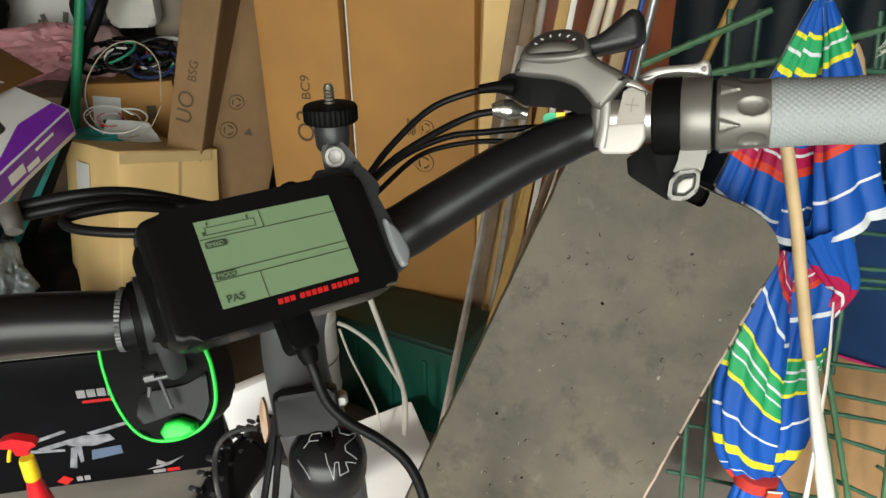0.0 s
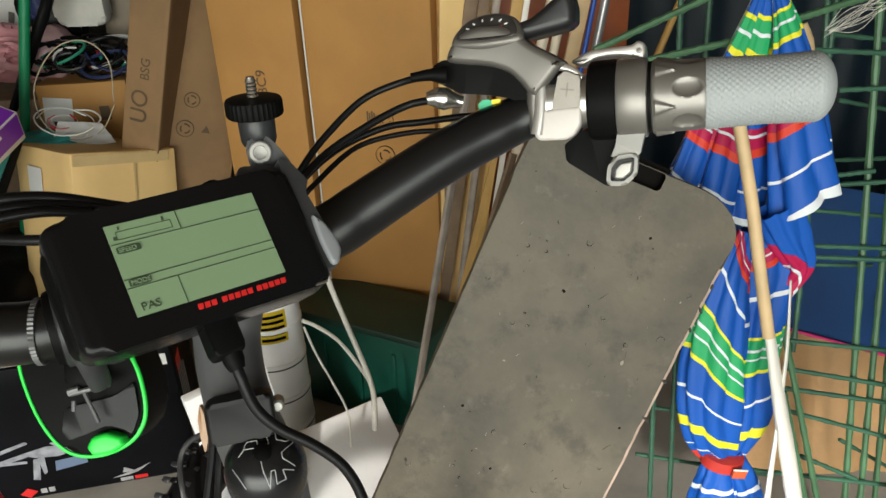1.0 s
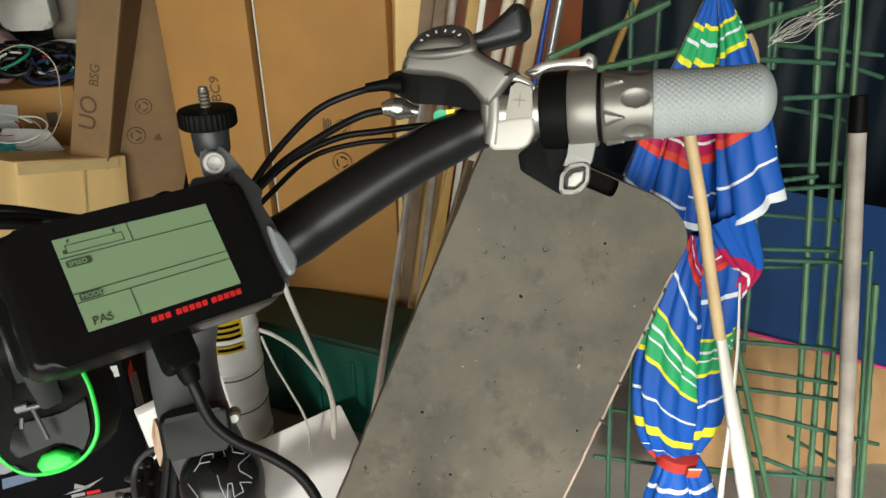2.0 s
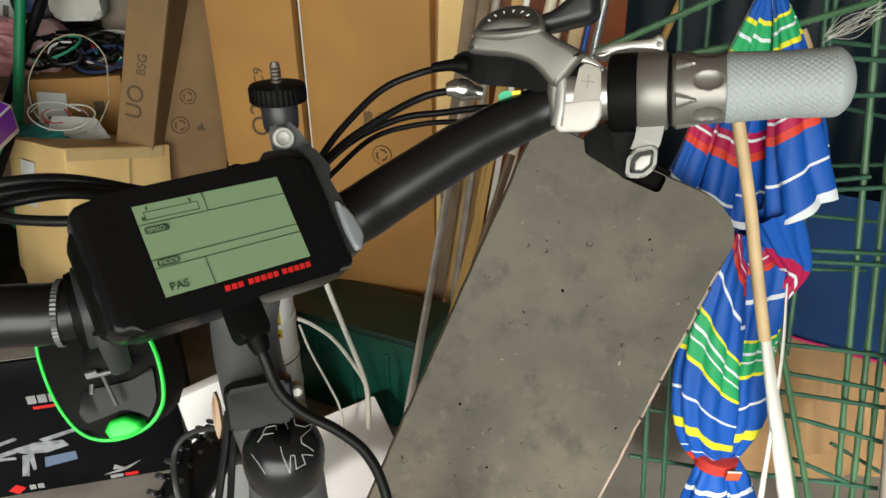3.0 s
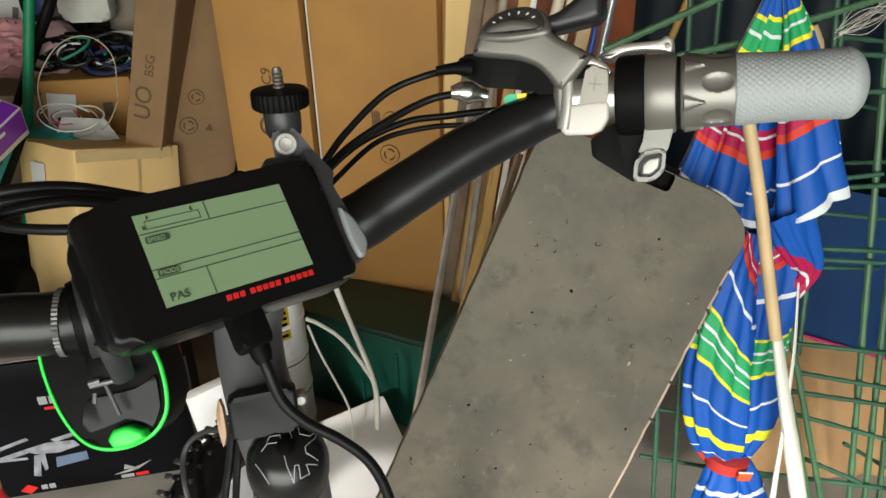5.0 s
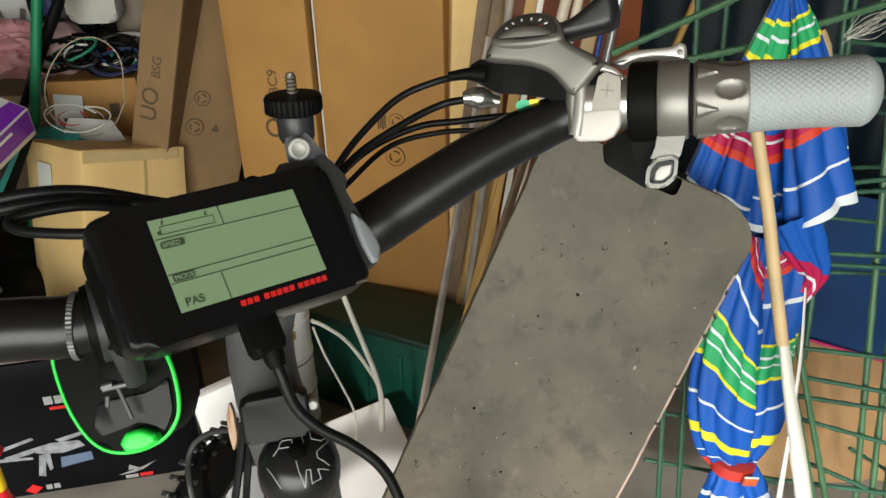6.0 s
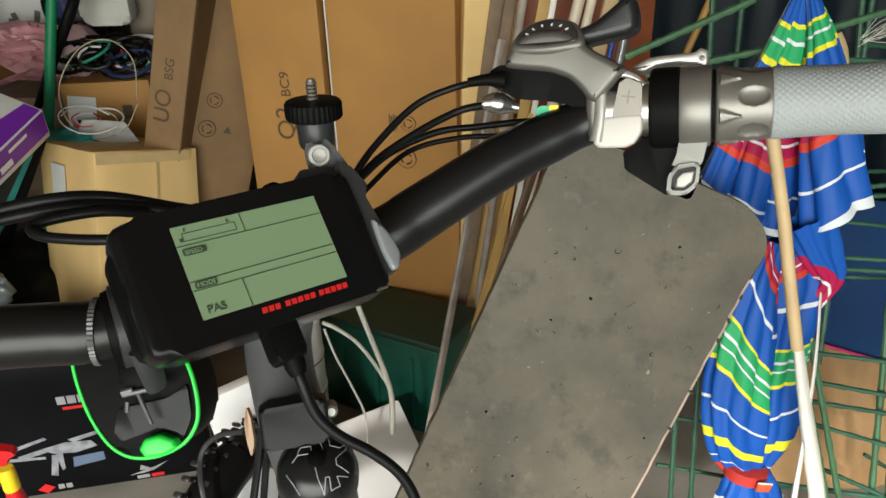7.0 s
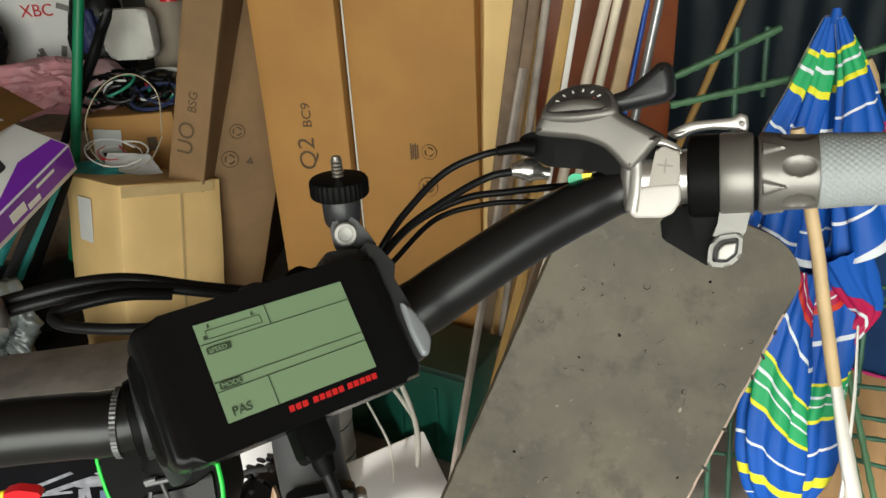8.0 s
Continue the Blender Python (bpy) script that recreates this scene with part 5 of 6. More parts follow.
LO = [((0.0852, 1.8, 1.1329), (0.0203, 1.8, 0.6677), 0.016, 'old'), ((0.1164, 1.78, 1.1347), (0.0656, 1.78, 0.7964), 0.014, 'old'), ((0.141, 1.74, 1.1385), (0.0979, 1.74, 0.8084), 0.01, 'steel2'), ((0.1863, 1.7, 1.1423), (0.1403, 1.7, 0.8483), 0.013, 'tan'), ((0.2058, 1.69, 1.1432), (0.1695, 1.69, 0.8919), 0.007, 'white'), ((0.2707, 1.72, 1.1396), (0.2282, 1.72, 0.9384), 0.013, 'pvc'), ((0.2997, 1.73, 1.1384), (0.2625, 1.73, 0.9363), 0.011, 'pine'), ((0.3365, 1.7, 1.1412), (0.3023, 1.7, 0.943), 0.015, 'pine2'), ((0.3628, 1.72, 1.139), (0.3346, 1.72, 0.9387), 0.006, 'blue'), ((0.3799, 1.68, 1.1429), (0.3503, 1.68, 0.9346), 0.01, 'steel'), ((0.6168, 1.85, 1.1239), (0.5687, 1.85, 0.9797), 0.009, 'stick')]
KIND = {
    "old": (WOOD_OLD, "wooden_batten", "old brown wooden batten standing in the corner", "batten"),
    "steel2": (PVC_GREY, "metal_tube", "dull grey tube standing in the corner", "tube"),
    "tan": (WOOD_TAN, "wooden_batten", "ochre painted wooden batten standing in the corner", "batten"),
    "white": (PVC_WHITE, "plastic_strip", "narrow white plastic strip standing in the corner", "strip"),
    "pvc": (mat("cream pipe", (0.78, 0.68, 0.55), 0.45), "plastic_pipe", "cream plastic pipe standing in the corner", "pipe"),
    "pine": (mat("pale pole", (0.82, 0.74, 0.58), 0.5), "wooden_pole", "pale round wooden pole standing in the corner", "pole"),
    "pine2": (WOOD, "wooden_batten", "pale pine batten standing in the corner", "batten"),
    "blue": (BLUE_PIPE, "plastic_pipe", "thin blue plastic pipe standing in the corner", "pipe"),
    "steel": (STEEL, "metal_tube", "shiny grey steel tube standing in the corner", "tube"),
    "stick": (WOOD_TAN, "wooden_pole", "thin brown stick standing against the panel", "pole"),
}
for t_, m_, r, k in LO:
    t_, m_ = Vector(t_), Vector(m_)
    foot, head = to_floor(t_, m_), beyond(t_, m_, 0.9)
    material, nm, lb, ct = KIND[k]
    if k in ("old", "tan", "pine2", "white"):
        d = (head - foot)
        y_ = Vector((0, 1, 0.0))
        x_ = y_.cross(d.normalized()).normalized()
        bm = box(r * 2, r * 1.2, d.length, 0.0015, axes(foot.lerp(head, 0.5), x_, d.normalized().cross(x_), d.normalized()))
    else:
        bm = sweep([foot, foot.lerp(head, 0.5), head], r, 16, 4, wobble=0.03)
    solo(nm, bm, material, lb, ct, "poles in the corner")
lean_b = [(0.0174, 1.4372, 0.7573), (-0.0789, 1.2962, 0.2874)]
solo("wooden_batten", sweep([beyond(lean_b[0], lean_b[1], 0.6), to_floor(lean_b[0], lean_b[1])], 0.011, 8, 3, flat=0.6, wobble=0.1), PVC_GREY, "grey weathered batten leaning beside the board", "batten")
lean_c = [(0.0894, 1.3468, 0.7895), (0.0157, 1.2674, 0.5247)]
solo("wooden_batten", sweep([beyond(lean_c[0], lean_c[1], 0.5), to_floor(lean_c[0], lean_c[1])], 0.0075, 4, 3), WOOD_TAN, "ochre batten leaning behind the board", "batten")
lean_d = [(0.119, 1.3017, 0.8057), (0.0381, 1.2316, 0.5721)]
solo("wooden_batten", sweep([beyond(lean_d[0], lean_d[1], 0.2), to_floor(lean_d[0], lean_d[1])], 0.012, 8, 3, flat=0.5, wobble=0.15), WOOD_OLD, "dark splintered batten leaning behind the board", "batten")


# ---- cartons ----
def carton(name, origin, yaw, w, d, h, material, label, tilt=(0, 0), bevel=0.004, sag=0.003, seed=0, lean=None):
    """A cardboard box from its lower front left corner; the front looks towards -y before the turn. Gives the thing and its frame."""
    m = pose(*origin, tilt[0], tilt[1], yaw)
    if lean:
        m = Matrix.Translation(origin) @ Matrix.Rotation(radians(lean[0]), 4, Vector(lean[1])) @ pose(0, 0, 0, 0, 0, yaw)
    ob = thing(name, label, "box")
    bm = bmesh.new()
    bmesh.ops.create_cube(bm, size=1)
    bmesh.ops.scale(bm, vec=(w, d, h), verts=bm.verts)
    bmesh.ops.translate(bm, vec=(w / 2, d / 2, h / 2), verts=bm.verts)
    bmesh.ops.subdivide_edges(bm, edges=bm.edges[:], cuts=6, use_grid_fill=True)
    for v in bm.verts:
        q = noise.noise_vector(v.co * 6 + Vector((seed, 0, 0)))
        v.co += q * sag
    sharp = [e for e in bm.edges if e.calc_face_angle(0) > 0.9]
    bmesh.ops.bevel(bm, geom=sharp, offset=bevel, segments=2, affect="EDGES", profile=0.5)
    bmesh.ops.transform(bm, matrix=m, verts=bm.verts)
    part("carton_body", bm, material, ob)
    return ob, m


def face(m, x, y, off=0.003):
    """Frame on the front face of a carton: x across, y up."""
    return m @ pose(x, -off, y, 90, 0, 0)


YAWQ = -13
qn = Vector((math.sin(radians(YAWQ)), -math.cos(radians(YAWQ)), 0))
QG = Vector((-0.3503, 1.85, 0.8871))
qx = Vector((math.cos(radians(YAWQ)), math.sin(radians(YAWQ)), 0))
wl, wr = 0.236, 0.335
q_l, QL = carton("cardboard_carton", (QG.x - 0.012 - qx.x * wl, QG.y - qx.y * wl, 0.0), YAWQ, wl, 0.30, 1.55, CARD, "tall brown cardboard carton with printed lettering", seed=1)
q_r, QR = carton("cardboard_carton", (QG.x + 0.004, QG.y, 0.0), YAWQ, wr, 0.26, 1.5, CARD, "tall brown cardboard carton with handling symbols", seed=5)
words("lettering", "Q2", 0.070, face(QL, 0.138, 0.724) @ pose(0, 0, 0, 0, 0, 90), CARD_INK, q_l)
words("lettering", "BC9", 0.038, face(QL, 0.138, 0.842) @ pose(0, 0, 0, 0, 0, 90), CARD_INK, q_l)


def symbol(m, r, parent):
    ring = [m @ Vector((r * math.cos(i * math.pi / 12), r * math.sin(i * math.pi / 12), 0)) for i in range(25)]
    part("printed_ring", sweep(ring, r * 0.07, 6, 1, flat=0.3), CARD_INK, parent)
    for i in range(3):
        a = i * 2.094 + 0.5
        arc = [m @ Vector((r * 0.55 * math.cos(a + k * 0.35), r * 0.55 * math.sin(a + k * 0.35), 0)) for k in range(5)]
        part("printed_arrow", sweep(arc, r * 0.10, 6, 1, flat=0.3), CARD_INK, parent)


symbol(face(QR, 0.197, 0.690), 0.026, q_r)
symbol(face(QR, 0.205, 0.785), 0.020, q_r)
for i in range(4):
    bm = box(0.004, 0.045 - 0.008 * (i % 2), 0.0006, 0, face(QR, 0.156 + 0.006 * i, 0.785))
    part("print_bar", bm, CARD_INK, q_r)
part("tape", box(0.004, 0.002, 1.45, 0, QR @ pose(0.004, -0.003, 0.72)), TUBE_CLEAR, q_r, "torn pale tape at the edge")

# added pale slab: the right carton's lit side, its brightness put into the colour
pale = [(-0.0066, 1.78, 1.1521), (-0.0088, 1.78, 0.3812), (0.0911, 1.78, 1.1478)]
pw = (pale[2][0] - pale[0][0]) * 1.4
q_side, PBM = carton("cardboard_carton", (pale[1][0] - 0.02, 1.785, 0.0), 12, pw, 0.05, 1.5, CARD_PALE, "pale upright strip standing in for the lit right side of the tall carton", tilt=(0, 1.5), seed=61)
UA, UB = Vector((-0.7128, 2.02, 1.0374)), Vector((-0.8455, 2.02, 0.5957))
tiltu = math.degrees(math.atan2(UA.x - UB.x, UA.z - UB.z))
uf = to_floor(UA, UB)
u_r, UR = carton("cardboard_carton", (uf.x, uf.y, 0.02), 22, 0.21, 0.16, 1.30, CARD_DARK, "long leaning cardboard carton with handling symbols", tilt=(0, tiltu), seed=9)
u_l, UL = carton("cardboard_carton", (uf.x - 0.112, uf.y + 0.012, 0.03), -4, 0.108, 0.16, 1.25, CARD_DARK, "narrow leaning cardboard carton with printed lettering", tilt=(0, tiltu), seed=12)
words("lettering", "UO", 0.066, face(UL, 0.066, 0.755) @ pose(0, 0, 0, 0, 0, 90), CARD_INK, u_l)
words("lettering", "BSG", 0.036, face(UL, 0.066, 0.885) @ pose(0, 0, 0, 0, 0, 90), CARD_INK, u_l)
symbol(face(UR, 0.065, 0.805), 0.022, u_r)
symbol(face(UR, 0.055, 0.715), 0.025, u_r)
part("printed_mark", prism([(-0.013, -0.01), (0.013, -0.01), (0, 0.013)], 0, 0.0006, face(UR, 0.115, 0.72), 0), CARD_INK, u_r)

bin_top = 0.19
corner_b = (-1.0392, 1.72, 0.2863)
c_h = 0.5729
c_b, CBM = carton("cardboard_carton", (corner_b[0], 1.72, bin_top), 50, 0.2880 * 1.08, 0.36, c_h * 0.93, CARD_PALE, "pale cardboard carton sealed with tape", seed=21, sag=0.004, lean=(-13, (0.97, -0.30, 0)))
part("tape", box(0.006, 0.0012, c_h * 0.88, 0, CBM @ pose(0.2880 * 0.62, -0.0050, c_h * 0.46)), TAPE, c_b, "clear packing tape")
part("tape", box(0.2880 * 0.96, 0.0012, 0.03, 0, CBM @ pose(0.2880 * 0.5, -0.0056, c_h * 0.93 - 0.018)), TAPE, c_b)
part("label", box(0.0012, 0.09, 0.13, 0, CBM @ pose(-0.0055, 0.22, c_h * 0.72)), WHITE_CARD, c_b, "torn white label")
gbin = solo("storage_bin", box(0.50, 0.26, 0.17, 0.012, pose(-1.16, 1.72, 0.085, 0, 0, 12), 3), GREY_DUST, "dusty grey plastic bin on the floor", "bin")

# ---- things behind the cartons ----
ob_, OM = carton("open_carton", (-1.2817, 2.25, 0), 12, 0.27, 0.25, 0.80, CARD, "open brown carton full of cables and scraps", seed=31)
part("label", box(0.085, 0.0012, 0.12, 0, OM @ pose(0.05, -0.005, 0.70, 0, 8, 0)), WHITE_CARD, ob_, "white label with a barcode")
part("barcode", box(0.05, 0.0012, 0.035, 0, OM @ pose(0.055, -0.0065, 0.665, 0, 8, 0)), GREY_PLASTIC, ob_)
part("printed_mark", box(0.03, 0.0012, 0.045, 0, OM @ pose(0.19, -0.005, 0.70)), CARD_INK, ob_)


def tangle(name, center, spread, n, r, materials, label, category, seed):
    """A heap of looping leads."""
    t = thing(name, label, category)
    rr = random.Random(seed)
    for i in range(n):
        c = Vector(center) + Vector((rr.uniform(-1, 1) * spread[0], rr.uniform(-1, 1) * spread[1], rr.uniform(-1, 1) * spread[2]))
        a0 = rr.uniform(0, 6)
        size = rr.uniform(0.03, 0.085)
        tilt = rr.uniform(-0.8, 0.8)
        pts = [c + Vector((math.cos(a0 + k * 0.8) * size * (1 + 0.2 * rr.random()), math.sin(a0 + k * 0.8) * size * 0.7, math.sin(a0 + k * 0.8 + tilt) * size * 0.45)) for k in range(rr.randint(5, 9))]
        part("lead", sweep(pts, r * rr.uniform(0.7, 1.4), 7, 5), materials[i % len(materials)], t)
    return t


RED_WIRE = mat("red wire", (0.5, 0.02, 0.03), 0.4)
GREEN_WIRE = mat("green wire", (0.02, 0.25, 0.15), 0.4)
tangle("cable_heap", (-1.1332, 2.32, 0.8733), (0.11, 0.05, 0.02), 46, 0.005, [RUBBER, RUBBER, BLACK, GREY_PLASTIC, RUBBER, mat("navy wire", (0.02, 0.03, 0.09), 0.4), GREEN_WIRE, RUBBER, BLACK, RUBBER, RUBBER, RED_WIRE, WHITE_INK, RUBBER, BLACK], "heap of black, red and green cables", "cables", 5)
tangle("wire_coil", (-1.1372, 2.12, 0.7194), (0.03, 0.015, 0.004), 6, 0.0020, [WHITE_INK, RED_WIRE, TUBE_CLEAR], "coil of red and white wires", "wire", 8)
hp = [(-0.9724, 2.1, 0.7826), (-0.9612, 2.1, 0.9021), (-1.0205, 2.1, 0.9599), (-1.1121, 2.1, 0.9354), (-1.1949, 2.1, 0.8338), (-1.199, 2.1, 0.7281), (-1.1281, 2.1, 0.6706), (-1.0325, 2.1, 0.6933), (-0.972, 2.1, 0.7739)]
solo("clear_hose", sweep(hp, 0.0020, 10, 8), mat("cloudy clear hose", (0.40, 0.34, 0.24), 0.15, vary=0.1), "loop of cloudy clear hose", "hose")


def lump(center, sx, sy, sz, seed, rough=0.3, sub=4):
    """A soft crumpled heap."""
    bm = bmesh.new()
    bmesh.ops.create_icosphere(bm, subdivisions=sub, radius=1)
    for v in bm.verts:
        d = v.co.normalized()
        n1 = noise.noise(d * 1.6 + Vector((seed, 0, 0)))
        n2 = abs(noise.noise(d * 5 + Vector((0, seed, 0))))
        k = 1 + rough * n1 - rough * 0.6 * n2
        v.co = Vector((d.x * sx * k, d.y * sy * k, d.z * sz * k)) + Vector(center)
    return bm


pk = Vector((-1.5725, 2.5, 0.8529))
solo("pink_bag", lump(pk, 0.23, 0.12, 0.10, 3, 0.35, 5), PINK, "crumpled dusty pink plastic bag on the pile", "bag")
pk2 = Vector((-1.289, 2.42, 0.8676))
solo("plastic_bag", lump(pk2, 0.10, 0.08, 0.09, 8, 0.35), mat("pale pink film", (0.55, 0.36, 0.38), 0.3, vary=0.2, scale=16), "crumpled pale plastic bag", "bag", smooth="soft")
wp = Vector((-1.1669, 2.45, 1.0362))
solo("white_pouch", prism(rounded(rect(-0.082, -0.085, 0.082, 0.075), 0.2, 6), -0.03, 0.03, axes(wp, X, Z, -Y), 0.015, 4), OFF_WHITE, "white quilted pouch with rounded corners", "pouch")
solo("dark_backpack", lump(Vector((-1.3259, 2.56, 0.9898)), 0.12, 0.07, 0.20, 12, 0.25), RUBBER, "dark fabric bag behind the white pouch", "bag")
solo("navy_cloth", lump(Vector((-1.3345, 2.5, 1.0351)), 0.05, 0.04, 0.09, 17, 0.4), mat("navy fabric", (0.015, 0.025, 0.10), 0.6), "bunched navy cloth behind the pouch", "cloth", smooth="soft")
pb = Vector((-1.0872, 2.6, 1.0027))
solo("paper_roll", lathe([(-0.45, 0.07), (0.05, 0.072), (0.2, 0.068)], Matrix.Translation(pb) @ pose(0, 0, 0.05, 0, 3, 0), 28), mat("beige paper", (0.24, 0.20, 0.155), 0.75, vary=0.15), "beige paper roll standing behind the bags", "roll")
solo("red_can", lathe([(0.0, 0.03), (0.13, 0.03)], Matrix.Translation((-1.0338, 2.5, 1.124)), 20), RED_PLASTIC, "red cylindrical can on the pile", "can")
xb = Vector((-1.6898, 2.75, 0.9701))
xbox, XM = carton("white_carton", (xb.x - 0.26, 2.75, 0.0), 4, 0.50, 0.3, 1.32, WHITE_CARD, "white product carton with grey picture and red letters", seed=41, sag=0.002)
words("lettering", "XBC", 0.062, face(XM, 0.235, 1.07, 0.005), RED_INK, xbox)
for x, y, w_, h_ in ((0.31, 0.91, 0.12, 0.02), (0.28, 0.93, 0.02, 0.05), (0.36, 0.94, 0.02, 0.04), (0.31, 0.87, 0.03, 0.05), (0.42, 1.09, 0.10, 0.02), (0.38, 0.88, 0.03, 0.04)):
    part("printed_shape", box(w_, 0.0012, h_, 0, XM @ pose(x, -0.0055, y, 0, rng.uniform(-20, 20), 0)), SILVER_DARK, xbox)
bs = Vector((-1.8433, 2.6, 0.9971))
solo("black_bag", lump(bs, 0.14, 0.1, 0.14, 23, 0.25), RUBBER, "black padded bag on the pile", "bag")
gp = [(-1.1976, 2.2, 1.1016), (-1.3455, 2.2, 0.5934)]
solo("green_pole", sweep([beyond(gp[0], gp[1], 0.8), gp[0], to_floor(gp[0], gp[1])], 0.0155, 18, 3), GREEN_POLE, "green plastic-coated pole leaning upright", "pole")
bp = [(-1.1672, 2.26, 1.0619), (-1.3783, 2.26, 0.7211)]
solo("folded_umbrella", sweep([beyond(bp[0], bp[1], 0.2), bp[0], bp[1], to_floor(bp[0], bp[1])], [0.012, 0.018, 0.014, 0.008], 12, 5, flat=0.8, wobble=0.3), RUBBER, "thin black folded umbrella leaning", "umbrella")

# purple and white printed carton, tipped
PX = [(-1.1374, 1.8855, 0.8168), (-1.2625, 1.5225, 0.6553)]
pa, pb_ = [Vector(v) for v in PX]
ex = (pa - pb_).normalized()
up0 = (Z - ex * ex.z).normalized()
bk = up0.cross(ex)
if bk.y < 0:
    bk = -bk
upv = (up0 * 0.93 - bk * 0.37).normalized()
bkv = (bk * 0.93 + up0 * 0.37).normalized()
PM = axes(pb_ - ex * 0.15, ex, bkv, upv)
plen = (pa - pb_).length + 0.15
pur = thing("printed_carton", "white and purple product carton lying tipped on the pile", "box")
part("carton_body", box(plen, 0.24, 0.10, 0.003, PM @ pose(plen / 2, 0.12, -0.05)), WHITE_CARD, pur)
part("purple_band", box(plen * 0.98, 0.0012, 0.075, 0, PM @ pose(plen * 0.5, -0.0012, -0.042)), PURPLE, pur, "purple printed front")
part("purple_band", prism([(plen * 0.45, 0.003), (plen * 0.99, 0.003), (plen * 0.99, 0.05), (plen * 0.8, 0.07)], 0, 0.0012, PM @ pose(0, 0, 0.0005), 0), PURPLE, pur)
for x, y, w_, h_ in ((0.80, -0.025, 0.07, 0.010), (0.60, -0.045, 0.055, 0.035), (0.70, -0.06, 0.045, 0.02)):
    part("label", box(w_, 0.001, h_, 0, PM @ pose(plen * x, -0.0030, y)), WHITE_INK, pur)
part("printed_picture", prism(rounded([(plen * 0.45, 0.10), (plen * 0.75, 0.08), (plen * 0.82, 0.17), (plen * 0.5, 0.20)], 0.1), 0, 0.0012, PM @ pose(0, 0, 0.0005), 0), GREY_PLASTIC, pur, "printed grey picture")
fl = [(-1.3237, 1.7204, 0.8545), (-1.2621, 2.017, 0.8857), (-1.5016, 2.1856, 0.9374), (-1.5251, 1.9079, 0.9397)]
solo("cardboard_flap", sheet(fl, 10, 8, 0.004, (2, 2), 0.004, 4), CARD, "loose brown cardboard flap on the pile", "cardboard")
solo("teal_cloth", lump(Vector((-1.192, 2.15, 0.6548)), 0.12, 0.08, 0.035, 27, 0.35), TEAL, "crumpled teal cloth behind the carton", "cloth")
solo("white_paper", sheet([(-1.1976, 2.1, 0.6459), (-0.9932, 2.1, 0.6572), (-1.0278, 2.1, 0.7203), (-1.1533, 2.1, 0.7284)], 12, 8, 0.008, (3, 3), 0.001, 6), WHITE_CARD, "crumpled white paper behind the carton", "paper")
for i, (a_, b_, mm) in enumerate((((-1.2911, 1.98, 0.6383), (-1.5578, 1.98, 0.2466), TEAL), ((-1.276, 2.02, 0.6432), (-1.5079, 2.02, 0.2692), RUBBER), ((-1.3293, 1.95, 0.5944), (-1.5733, 1.95, 0.2617), GREY_PLASTIC), ((-1.4101, 2.05, 0.6134), (-1.6812, 2.05, 0.2498), TEAL))):
    a_, b_ = Vector(a_), Vector(b_)
    solo("tool_handle", sweep([beyond(a_, b_, 0.1), a_, to_floor(a_, b_)], 0.016, 10, 3, flat=0.6), mm, ("teal" if mm is TEAL else "dark") + " plastic tool handle leaning beside the carton", "handle")
solo("clear_bag", lump(Vector((-1.3901, 1.75, 0.3336)), 0.09, 0.08, 0.12, 33, 0.6, 5), mat("grey film", (0.15, 0.17, 0.17), 0.28, vary=0.5, scale=22, spec=0.5), "crumpled cloudy plastic bag", "bag", smooth="soft")
solo("rubble_sack", lump(Vector((-1.55, 2.0, 0.18)), 0.3, 0.3, 0.2, 44, 0.25), RUBBER, "dark sack on the floor by the wall", "sack")
pile = thing("storage_shelf", "low dark shelf under the bags and boxes", "shelf")
part("shelf_body", box(1.25, 0.6, 0.72, 0.01, pose(-1.55, 2.72, 0.36)), WOOD_OLD, pile)

# ---- floor things ----
F0, F1 = Vector((-1.0191, 1.3206, 0)), Vector((-0.6552, 1.4031, 0))
fx = (F1 - F0).normalized()
kw = 0.575
KO = F1 - fx * kw
kyaw = math.degrees(math.atan2(fx.y, fx.x))
kb, KM = carton("drone_carton", (KO.x, KO.y, 0.0), kyaw, kw, 0.24, 0.378, BOX_BLACK, "black printed carton picturing a white drone", seed=51, sag=0.001)
PRINT_GREY = mat("printed light grey", (0.26, 0.26, 0.27), 0.5, vary=0.2, scale=40, bump=0)
ROTOR_WHITE = mat("printed pale grey", (0.22, 0.23, 0.26), 0.5, vary=0.45, scale=40, bump=0)


def printed(pts, material, m=None, name="printed_shape"):
    bm = prism(pts, 0, 0.0008, KM @ pose(0, -0.0022, 0, 90, 0, 0), 0)
    return part(name, bm, material, kb)



for pts in ([(0.19, 0.140), (0.25, 0.152), (0.31, 0.148), (0.32, 0.130), (0.27, 0.118), (0.22, 0.124)], [(0.14, 0.128), (0.20, 0.142), (0.205, 0.130), (0.15, 0.118)], [(0.225, 0.122), (0.24, 0.122), (0.236, 0.075), (0.228, 0.07)], [(0.10, 0.145), (0.21, 0.175), (0.215, 0.168), (0.11, 0.137)], [(0.10, 0.128), (0.20, 0.118), (0.20, 0.111), (0.11, 0.117)], [(0.215, 0.12), (0.23, 0.12), (0.215, 0.055), (0.20, 0.06)], [(0.26, 0.16), (0.38, 0.185), (0.385, 0.178), (0.27, 0.15)]):
    printed(pts, ROTOR_WHITE)
printed([(0.255, 0.075), (0.33, 0.085), (0.33, 0.11), (0.26, 0.105)], mat("printed blue grey", (0.10, 0.14, 0.22), 0.4))
printed([(0.16, 0.02), (0.18, 0.036), (0.20, 0.022), (0.18, 0.006)], RED_INK)
for i in range(2):
    printed(rect(0.207 + i * 0.018, 0.014, 0.221 + i * 0.018, 0.028), PRINT_GREY, name="white_bar")
